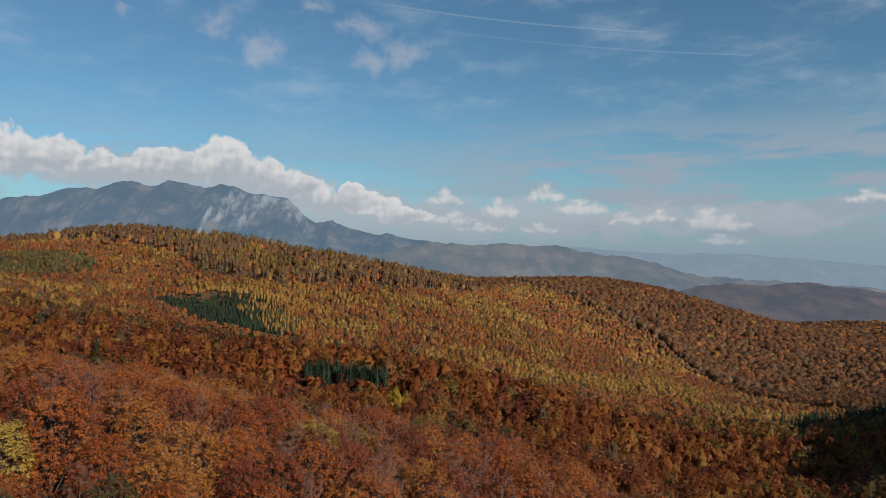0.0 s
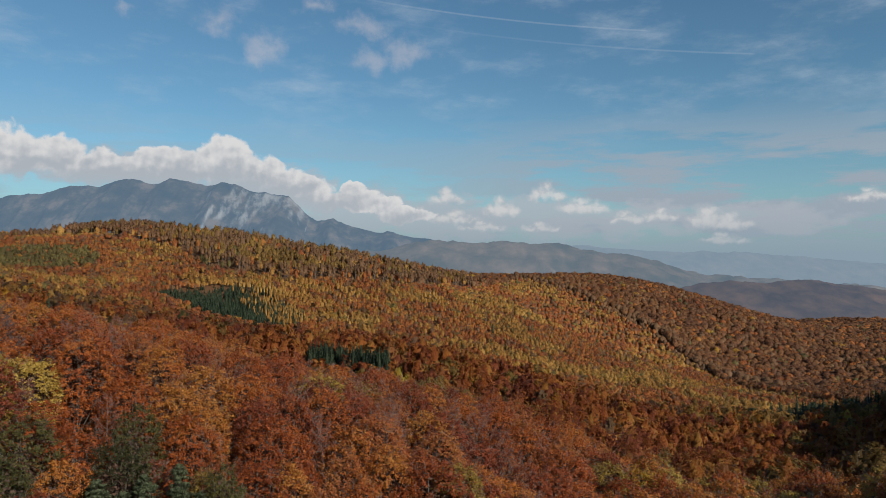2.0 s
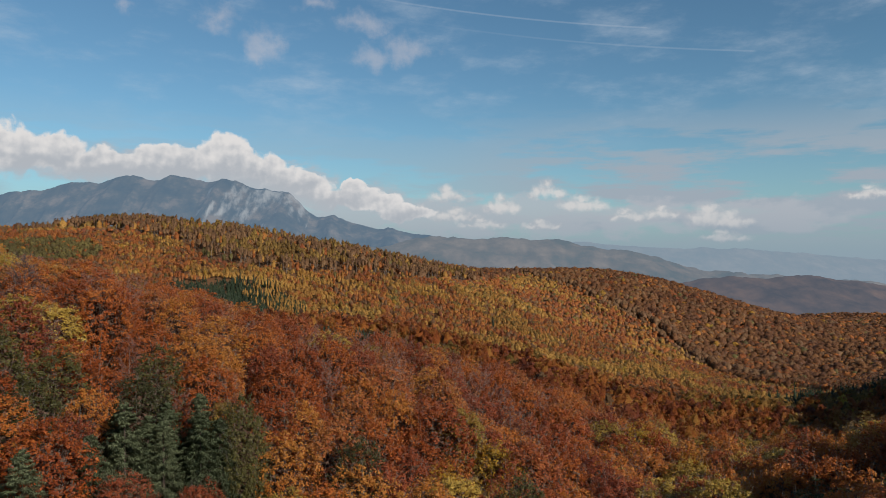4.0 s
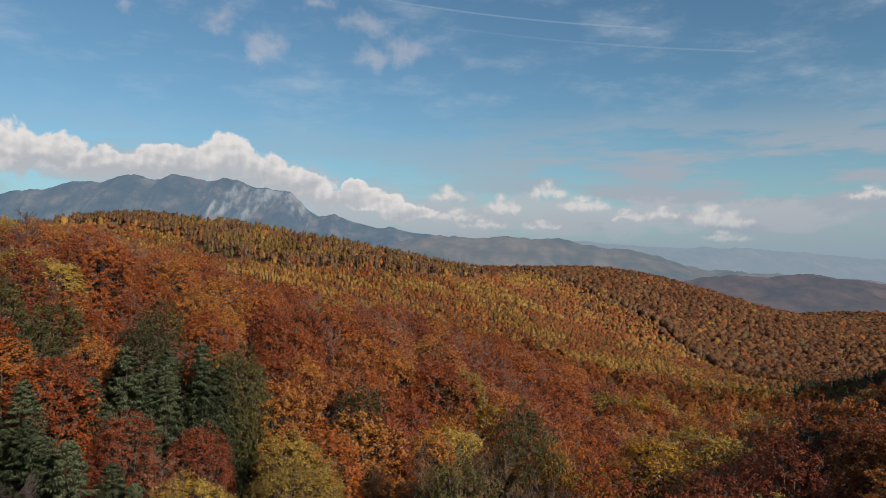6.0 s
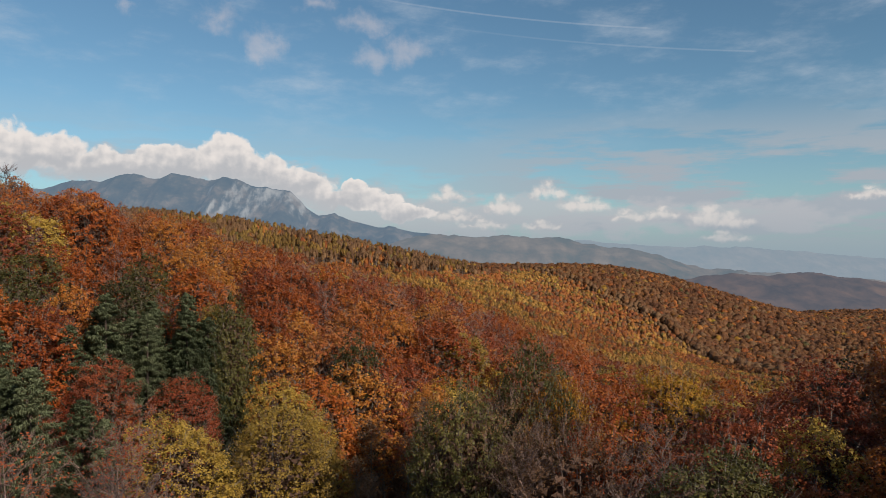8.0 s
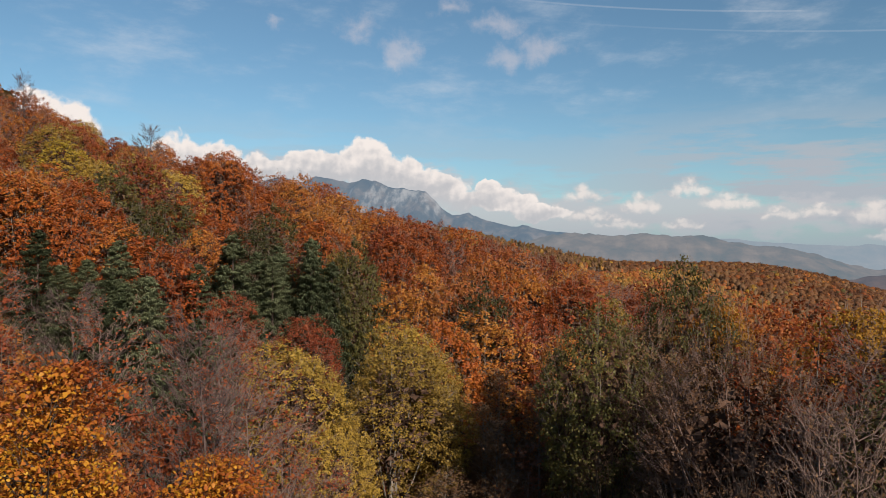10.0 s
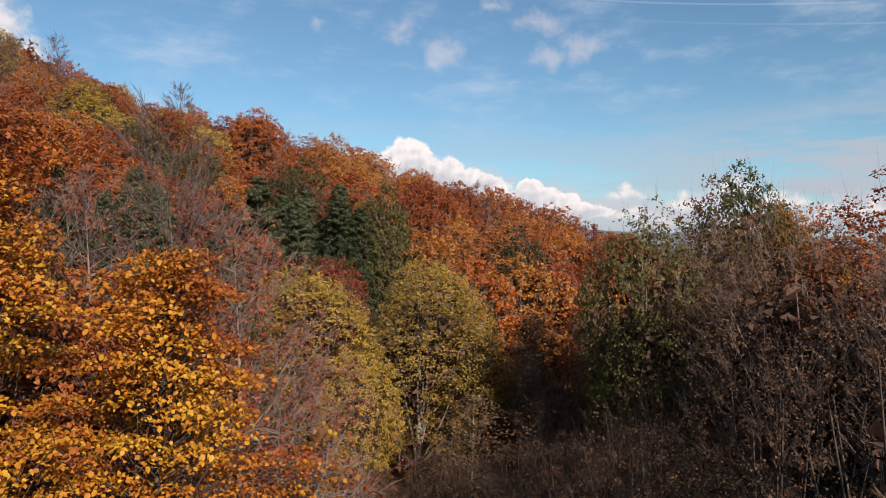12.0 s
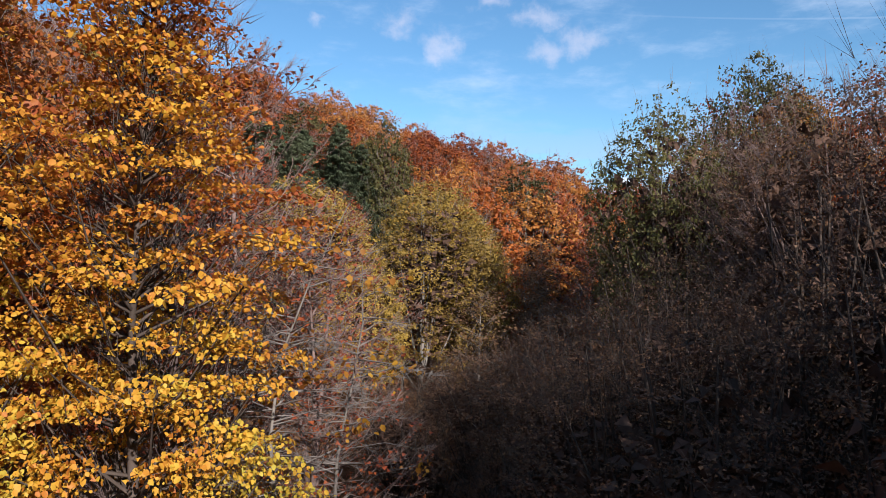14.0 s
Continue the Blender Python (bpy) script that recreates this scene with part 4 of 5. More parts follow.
OPPOSITE_SLOPE = [
    ("red", -31.1, 70.3, 40.4, 1.0), ("red", -25.3, 73.5, 38.7, 1.0), ("red", -39.4, 76.2, 44.6, 1.0), ("orange", -19.3, 88.4, 40.4, 0.9), ("red", -13.1, 96.9, 42.8, 1.0),
    ("orange", -6.5, 103.9, 42.4, 1.0), ("orange", -9.1, 91.7, 40.7, 1.0), ("orange", -17.6, 96.1, 41.6, 1.0), ("green", 1.0, 56.0, 39.6, 0.85), ("brown", 4.4, 58.0, 40.8, 1.0), ("orange", 5.8, 62.5, 40.6, 1.0),
    ("green", 7.2, 59.0, 42.7, 0.78), ("yellow", 8.8, 57.4, 41.2, 0.7), ("orange", 12.0, 61.1, 40.8, 1.1), ("yellow", 15.8, 60.9, 40.8, 1.1), ("thin", 4.4, 50.0, 37.8, 1.2),
    ("brown", 8.0, 48.7, 39.3, 1.2), ("brown", 7.4, 54.9, 38.9, 1.0), ("orange", 11.3, 51.4, 40.0, 1.1), ("thin", 9.6, 41.8, 38.0, 0.9), ("thin", 8.2, 37.4, 38.6, 0.9),
    ("thin", 12.0, 43.9, 40.1, 1.2), ("brown", 3.4, 65.2, 36.4, 1.0),
]
RAVINE_HEAD = [
    ("pole", -6.9, 75.0, 33.4, 1.0), ("pole", -7.7, 69.4, 31.5, 0.9), ("pole", -2.6, 77.8, 34.6, 1.0), ("pole", -1.0, 68.0, 32.5, 1.0), ("bare", -3.0, 62.0, 30.0, 1.1),
    ("red", -16.4, 30.0, 40.8, 1.0), ("bare", -29.0, 42.7, 43.0, 1.2), ("leafless", -25.0, 44.2, 41.8, 1.2), ("bare", -21.1, 40.1, 41.4, 1.1), ("bare", -18.1, 44.2, 40.4, 1.2),
    ("bare", -19.8, 49.4, 37.2, 1.2), ("bare", -15.6, 48.6, 34.1, 1.1), ("red", -16.7, 36.0, 38.7, 1.0), ("leafless", -11.2, 31.4, 41.6, 1.0), ("bare", -13.0, 35.6, 39.2, 1.2), ("bare", -12.1, 41.3, 33.9, 1.2),
    ("bare", -9.0, 33.0, 33.0, 1.1), ("pole", 0.5, 47.0, 28.0, 1.1), ("bare", -4.5, 53.0, 27.0, 1.3), ("dense", 5.5, 44.5, 31.5, 1.0), ("thin", 7.4, 33.6, 39.4, 0.85),
    ("thin", 9.8, 34.2, 38.5, 1.0), ("green", 13.0, 40.5, 39.3, 1.0),
]
BRUSHY_BANK = [
    ("bare", 11.6, 45.0, 37.8, 1.0), ("green", 15.6, 44.4, 38.6, 0.8), ("pole", -5.5, 46.0, 28.5, 1.2), ("pole", -1.5, 50.5, 28.5, 1.2), ("pole", -8.5, 54.0, 30.5, 1.2),
    ("pole", -6.0, 63.5, 31.5, 1.1), ("pole", 1.5, 61.5, 32.0, 1.1), ("pole", -3.4, 71.5, 33.0, 1.1), ("pole", -5.0, 58.5, 29.5, 1.1), ("bare", 0.5, 58.0, 30.0, 1.2),
    ("red", 17.5, 47.0, 41.0, 1.1), ("red", 18.5, 41.0, 39.0, 1.0), ("thin", 13.0, 33.5, 38.5, 1.0), ("red", 20.5, 53.0, 40.5, 1.1), ("yellow", -65.1, 91.5, 58.6, 0.9),
    ("leafless", -59.4, 101.1, 61.2, 1.1), ("leafless", -78.8, 99.5, 69.3, 0.8), ("leafless", -84.5, 98.1, 69.3, 0.8), ("spruce", -36.6, 74.4, 43.0, 1.53), ("spruce", -25.4, 81.4, 43.2, 1.3),
    ("green", -23.4, 82.5, 44.5, 0.7), ("green", -22.6, 83.4, 42.6, 0.8),
]
# the dense trees with y below 27 stand unseen, added to shade the ravine
RIGHT_BANK = [
    ("spruce", -42.8, 63.6, 43.0, 1.53), ("spruce", -26.0, 56.5, 39.5, 1.42), ("dense", 0.0, 46.0, 31.5, 1.1), ("dense", -3.0, 43.5, 29.5, 1.1), ("dense", 3.2, 41.0, 31.5, 1.1),
    ("dense", -5.2, 50.0, 29.5, 1.1), ("dense", 1.8, 53.0, 33.0, 1.0), ("dense", 3.8, 36.3, 36.4, 1.1), ("dense", 1.0, 40.0, 33.5, 1.0), ("dense", 6.3, 32.6, 38.0, 1.0),
    ("dense", -6.2, 47.4, 28.5, 1.3), ("dense", -2.2, 46.6, 31.0, 1.2), ("dense", -8.6, 52.5, 27.5, 1.3), ("dense", 6.2, 22.5, 35.0, 1.1), ("dense", 9.0, 26.0, 34.0, 1.1),
    ("dense", 3.8, 18.6, 29.5, 1.2), ("dense", 8.6, 17.5, 37.0, 1.1), ("dense", 1.2, 32.5, 32.2, 1.2), ("dense", -0.8, 36.5, 30.8, 1.2), ("dense", 3.6, 28.3, 33.5, 1.1),
    ("dense", 6.5, 24.8, 36.0, 1.2), ("dense", 9.8, 21.5, 38.0, 1.2),
]
# dense trees with y below 23 are unseen, placed to block the sun
RAVINE_SHADE = [
    ("dense", -2.4, 40.4, 29.5, 1.2), ("dense", 14.5, 17.5, 45.5, 1.3), ("dense", 19.0, 11.5, 47.5, 1.3), ("dense", 23.5, 5.5, 47.0, 1.3), ("dense", 11.6, 22.6, 43.0, 1.3),
    ("dense", 16.8, 6.8, 46.0, 1.3), ("dense", 12.6, 12.6, 43.5, 1.3), ("dense", -10.6, 47.0, 27.0, 1.3), ("dense", -12.6, 51.6, 26.0, 1.4), ("dense", -8.2, 43.6, 26.5, 1.3),
    ("dense", -11.0, 56.0, 26.5, 1.4), ("dense", -4.5, 39.5, 27.0, 1.2), ("dense", -12.2, 61.0, 26.0, 1.3), ("dense", -10.2, 63.5, 27.5, 1.3), ("dense", 6.6, 29.6, 31.0, 1.0),
    ("dense", 10.2, 29.4, 33.0, 1.0), ("orange", -49.1, 101.6, 58.5, 1.0), ("orange", -41.4, 110.9, 55.5, 1.0),
]
STANDING = SPRUCE_GROUP + OPPOSITE_SLOPE + RAVINE_HEAD + BRUSHY_BANK + RIGHT_BANK + RAVINE_SHADE
fine_count = {}
for kind, x, y, top, wide in STANDING:
    h = top - float(land(x, y))
    fine_count[kind] = fine_count.get(kind, -1) + 1
    plant(kind, x, y, h, wide * min(1.6, 18 / h) ** 0.6, math.hypot(x, y - 15) < 70, fine_count[kind] % 2)
    taken.append((x, y, 2.2))

# the two maples right beside the walk, leaf by leaf
for x, y, top, r, seed, tint in ((-13.3, 27.2, 41.2, 2.7, 301, "maple"), (-9.6, 29.2, 38.4, 2.75, 302, "maple")):
    g = float(land(x, y))
    meshes = broadleaf(top - g, r, 0.18, 210, 175, 0.094, 1500, seed, spray=(0.150, 0.030), fill=0.04, shape="broad", limb=0.9, ragged=0.30)
    tree_thing("maple_tree", meshes, BARK_DARK, LEAF[tint], "golden maple with large leaves and bare lower twigs").matrix_basis = pose(x, y, g, 0, 0, 40)
    taken.append((x, y, 3.0))


def dead_tree(x, y, h, seed):
    """A dry young tree: pale trunk, many level broken branches with a few leaves."""
    global rng
    rng = np.random.default_rng(seed)
    root = tagged(new("dead_tree"), "dry grey sapling with many bare level branches", "tree")
    root.matrix_basis = pose(x, y, float(land(x, y)), 0, 0, 20)
    wood, arms, crown = Soup(), Soup(), Soup()
    kz = np.linspace(-0.5, h, 9)
    kx, ky = 0.38 * np.sin(kz * 0.60 + seed) + 0.011 * (seed % 3 - 1) * kz * kz, 0.30 * np.cos(kz * 0.48 + seed)
    wood.tube(np.stack([kx, ky, kz], -1), 0.10 * (1 - np.linspace(0, 0.92, 9)) ** 1.25 + 0.006, 7)
    for i in range(100):
        z = h * (rng.uniform(0.36, 0.80) if i % 6 else rng.uniform(0.75, 0.99))
        a, ln = i * 2.4 + rng.normal(0, 0.3), rng.uniform(0.6, 3.6) * (1.25 - 0.85 * z / h)
        p0 = np.array([np.interp(z, kz, kx), np.interp(z, kz, ky), z])
        p1 = p0 + np.array([math.cos(a), math.sin(a), rng.uniform(-0.15, 0.45)]) * ln * 0.55
        p2 = p1 + np.array([math.cos(a + rng.normal(0, 0.5)), math.sin(a + rng.normal(0, 0.5)), rng.uniform(-0.5, 0.1)]) * ln * 0.5
        arms.tube([p0, p1, p2], [0.020, 0.012, 0.004], 4)
        n = 16
        u = rng.uniform(0.2, 1, (n, 1))
        st = p1 * (1 - u) + p2 * u
        d = unit(np.array([math.cos(a), math.sin(a), 0]) + rng.normal(0, 0.55, (n, 3)))
        arms.slivers(st, st + d * rng.uniform(0.25, 0.75, (n, 1)), 0.007)
        if i % 5 == 0:
            crown.lobed(p2 + rng.normal(0, 1, (30, 3)) * [0.34, 0.34, 0.10], 0.125, 0.5)
    part("trunk", smooth(wood.mesh("trunk")), BARK, root)
    part("dry_crown", arms.mesh("dry_crown"), DRY, root, "brittle grey bare twigs")
    part("foliage", crown.mesh("foliage"), LEAF["yellow"], root, "last yellow leaves")


for x, y, h, seed in ((-9.0, 31.4, 13.5, 401), (-7.4, 33.4, 12.5, 403), (-11.4, 33.6, 13.0, 404)):
    dead_tree(x, y, h, seed)
    taken.append((x, y, 1.5))


def free_height(x, y):
    """Growth on the camera's side of the marked trees stays lower than their boughs."""
    most = 99.0
    for kind, a, b, top, w in STANDING:
        drop = {"spruce": 8.0, "olive": 10.0, "green": 8.0, "yellow": 6.0}.get(kind)
        if drop is None or y > b:
            continue
        ln = math.hypot(a, b - 13)
        along = (a * (a - x) + (b - 13) * (b - y)) / ln
        side = abs(a * (b - y) - (b - 13) * (a - x)) / ln
        if 0 < along < 24 and side < 4.0:
            most = min(most, top - drop + 0.12 * along - float(land(x, y)))
    return most


def in_view(x, y, margin):
    return (np.abs(x + 0.10 * y) < 0.74 * y + margin) & (y > 5)


def scatter(x0, x1, y0, y1, gap, seed):
    """Trees on a shaken grid, about gap metres apart."""
    g = np.random.default_rng(seed)
    xs, ys = np.meshgrid(np.arange(x0, x1, gap), np.arange(y0, y1, gap))
    xs[::2] += gap / 2
    n = xs.size
    return xs.ravel() + g.uniform(-0.48, 0.48, n) * gap, ys.ravel() + g.uniform(-0.48, 0.48, n) * gap, g


def kind_at(x, y, g):
    """The mix of kinds on the near slope; stands of a kind keep together."""
    n = float(fractal(np.array(x), np.array(y), 26, 2, 3))
    u = g.uniform()
    if n < 0.36:
        return "bare" if u < 0.50 else "red" if u < 0.76 else "orange" if u < 0.94 else "olive"
    if n < 0.56:
        return "orange" if u < 0.56 else "red" if u < 0.78 else "olive" if u < 0.86 else "bare" if u < 0.96 else "green"
    return "olive" if u < 0.22 else "orange" if u < 0.66 else "red" if u < 0.84 else "yellow" if u < 0.93 else "green"


NEAR_END = 150.0
count = 0
xs, ys, g = scatter(-128, 90, 14, 164, 5.3, 11)
for x, y in zip(xs, ys):
    d = math.hypot(x, y - 15)
    if d > NEAR_END or not in_view(x, y, 18 if x < 0 else 9) or any((x - a) ** 2 + (y - b) ** 2 < (q + 1.6) ** 2 for a, b, q in taken):
        continue
    if y < 26 or (-14 < x < 13 and y < 62) or (x < 0 and y < 48 and x > -24):
        continue
    kind = kind_at(x, y, g)
    if x < -20 and d > 88 and g.uniform() < 0.15:
        kind = "bare"
    # the canopy is tallest at the slope's foot and lower on the windy shoulder
    ht = np.interp(x, [-95, -78, -66, -54, -25, -10, 5], [12.2, 11.8, 13.5, 15.8, 16.6, 19.4 if y > 100 else 17.5, 21.5 if y > 100 else 15.0]) * g.uniform(0.90, 1.04) * (0.97 if kind == "bare" else 1.0)
    ht = min(ht, free_height(x, y))
    if kind == "green" and y > 92:
        kind = "orange"
    if ht < 4:
        continue
    if x > 0 and y < 60:
        kind = g.choice(["orange", "brown", "olive", "red"])
    plant(kind, x, y, ht, g.uniform(1.0, 1.3), d < 54, int(g.integers(0, 3 if kind in ("orange", "red") else 2)))
    taken.append((x, y, 1.0))
    count += 1
print("near trees", count)

# ---------------------------------------------------------------- the woods farther off


def woods(name, label, kind, x, y, h, r, tris, size, seed, cone=False, trunks=False, ring=None, taper=0.15, hull=0.88, twigs=0, near=False, foot=0.16):
    """Many trees in one mesh: every crown is a dome of small leaf masses with gaps."""
    g = np.random.default_rng(seed)
    n = len(x)
    if not n:
        return
    z = land(x, y)
    t = np.repeat(np.arange(n), tris)
    N = len(t)
    if cone:
        u = 1 - np.sqrt(g.uniform(0, 1, N))
        a = g.uniform(0, 6.283, N)
        rad = r[t] * (1 - u) * g.uniform(0.55, 1.1, N)
        c = np.stack([x[t] + np.cos(a) * rad, y[t] + np.sin(a) * rad, z[t] + h[t] * (0.10 + 0.88 * u) - 0.25 * rad], -1)
        out = np.stack([np.cos(a), np.sin(a), 0 * a - 0.5], -1)
    else:
        d = g.normal(size=(N, 3))
        if tris > 80:
            boughs = max(8, tris // 11)
            heart = g.normal(size=(n, boughs, 3))
            d = heart[t, g.integers(0, boughs, N)] + 0.13 * d
        d[:, 2] = np.where(d[:, 2] < -0.35, -d[:, 2], d[:, 2])
        d = unit(d)
        ph = g.uniform(0, 6.28, (n, 3))
        lump = 1 + 0.20 * np.sin(3 * d[:, 0] + ph[t, 0]) + 0.20 * np.sin(3.7 * d[:, 1] + ph[t, 1]) + 0.16 * np.sin(5 * d[:, 2] + ph[t, 2])
        k = lump * g.uniform(0.72, 1.05, N)
        slim = 1 - taper * d[:, 2] * 1.1
        k = k * slim
        c = np.stack([x[t] + d[:, 0] * r[t] * k, y[t] + d[:, 1] * r[t] * k, z[t] + h[t] * (0.5 + 0.5 * foot + d[:, 2] * (0.5 - 0.5 * foot) * np.minimum(k, 1.15))], -1)
        out = d
    nor = unit(out * 0.9 + g.normal(size=(N, 3)) * 0.45 + np.array([0, 0, 0.35]))
    p = unit(np.cross(nor, unit(g.normal(size=(N, 3)))))
    q = np.cross(nor, p)
    s = (size * r[t] * g.uniform(0.6, 1.3, N))[:, None]
    v = np.stack([c + p * s, c - p * s * 0.55 + q * s * 0.8, c - p * s * 0.5 - q * s * 0.8], 1).reshape(-1, 3)
    f = np.arange(N * 3).reshape(-1, 3)
    normals = np.repeat(unit((0.6 * out + 0.9 * nor if near else 0.8 * out + 0.7 * nor) + np.array([0, 0, 0.40])), 3, axis=0)
    if ring:
        # the closed mass of each crown, lumpy and leaning, under the loose leaves
        sides, rows = ring
        ang = (np.arange(sides) * 6.28318 / sides)[None, None, :] + g.uniform(0, 6.28, (n, 1, 1)) + 0.5 * np.arange(rows)[None, :, None]
        lat = np.linspace(-0.75, 1.15, rows)[None, :, None]
        if cone:
            rad, zz = (1.15 - lat) / 1.9, (lat + 0.75) / 1.9 * 0.8 + 0.1
            wob = g.uniform(0.75, 1.25, (n, rows, sides))
            dz = h[:, None, None] * zz + 0 * wob
        else:
            wob = g.uniform(0.82, 1.15, (n, rows, sides)) if sides > 5 else g.uniform(0.60, 1.30, (n, rows, sides))
            rad, zz = np.cos(lat) * (1 - taper * (lat + 0.2)), np.sin(lat)
            dz = h[:, None, None] * (0.5 + 0.5 * foot + (0.45 - 0.45 * foot) * zz * (0.6 + 0.4 * wob))
        rr = r[:, None, None] * rad * wob * (0.5 if cone else hull)
        ringv = np.stack([x[:, None, None] + np.cos(ang) * rr, y[:, None, None] + np.sin(ang) * rr, z[:, None, None] + dz], -1)
        tip = np.stack([x, y, z + h * (1.0 if cone else 0.90)], -1)[:, None]
        sv = np.concatenate([ringv.reshape(n, rows * sides, 3), tip], 1)
        per = rows * sides + 1
        i = np.arange(rows * sides).reshape(rows, sides)
        j = np.roll(i, -1, axis=1)
        sf = np.concatenate([np.stack([i[:-1], j[:-1], j[1:]], -1).reshape(-1, 3), np.stack([i[:-1], j[1:], i[1:]], -1).reshape(-1, 3),
                             np.stack([i[-1], j[-1], np.full(sides, per - 1)], -1)])
        mid = np.stack([x, y, z + h * (0.42 + 0.5 * foot)], -1)[:, None]
        sn = unit(unit((sv - mid) * np.array([1, 1, 0.75])) + np.array([0, 0, 0.45]))
        base = len(v)
        v = np.concatenate([v, sv.reshape(-1, 3)])
        f = np.concatenate([f, (sf[None] + (np.arange(n) * per)[:, None, None]).reshape(-1, 3) + base])
        normals = np.concatenate([normals, sn.reshape(-1, 3)])
    me = smooth(mesh_from(name, v, f))
    me.normals_split_custom_set_from_vertices(normals)
    me.materials.append((WOODS_NEAR if near else WOODS)[kind])
    root = tagged(new(name, me), label, "woods", kind="stuff")
    if trunks:
        wv = Soup()
        for i in range(n):
            wv.tube([(x[i], y[i], z[i] - 1), (x[i], y[i], z[i] + h[i] * 0.8)], [0.16 + 0.008 * h[i], 0.06], 4)
        if twigs:
            q = np.repeat(np.arange(n), twigs)
            aa, uu = g.uniform(0, 6.283, len(q)), np.sqrt(g.uniform(0, 1, len(q)))
            st = np.stack([x[q] + np.cos(aa) * r[q] * 0.8 * uu, y[q] + np.sin(aa) * r[q] * 0.8 * uu, z[q] + h[q] * (0.97 - 0.30 * uu * uu)], -1)
            wv.slivers(st, st + np.stack([0.5 * np.cos(aa) * uu, 0.5 * np.sin(aa) * uu, g.uniform(0.6, 1.9, len(q))], -1) + g.normal(0, 0.2, (len(q), 3)), 0.022)
        tagged(part("trunks", wv.mesh("trunks"), BARK, root, "pale grey straight trunks"), kind="stuff")


EDGE = ((180, 1640), (236, 1582), (424, 1388), (440, 1204), (520, 1080))


def edge_distance(x, y):
    """Distance to the old forest edge that runs down the far slope, and the side of it."""
    best = np.full(np.shape(x), 1e9)
    for (ax, ay), (bx, by) in zip(EDGE[:-1], EDGE[1:]):
        k = np.clip(((x - ax) * (bx - ax) + (y - ay) * (by - ay)) / ((bx - ax) ** 2 + (by - ay) ** 2), 0, 1)
        best = np.minimum(best, np.hypot(x - ax - k * (bx - ax), y - ay - k * (by - ay)))
    return best


OLD_X, OLD_Y = [-900, -520, -400, -330, -220, -150, -60, 60, 180, 236, 424, 440, 520], [1110, 1130, 1080, 1000, 1015, 1090, 1170, 1350, 1640, 1582, 1388, 1204, 1080]
STAND_EDGE = ((-328, 800), (-290, 915), (-225, 925), (-148, 790), (-160, 700), (-235, 715))


def spruce_stand(x, y):
    """Inside the outline of the broad spruce planting on the middle slope."""
    inside = np.ones(np.shape(x), bool)
    for (ax, ay), (bx, by) in zip(STAND_EDGE, STAND_EDGE[1:] + STAND_EDGE[:1]):
        inside &= (bx - ax) * (y - ay) - (by - ay) * (x - ax) < 0
    return inside


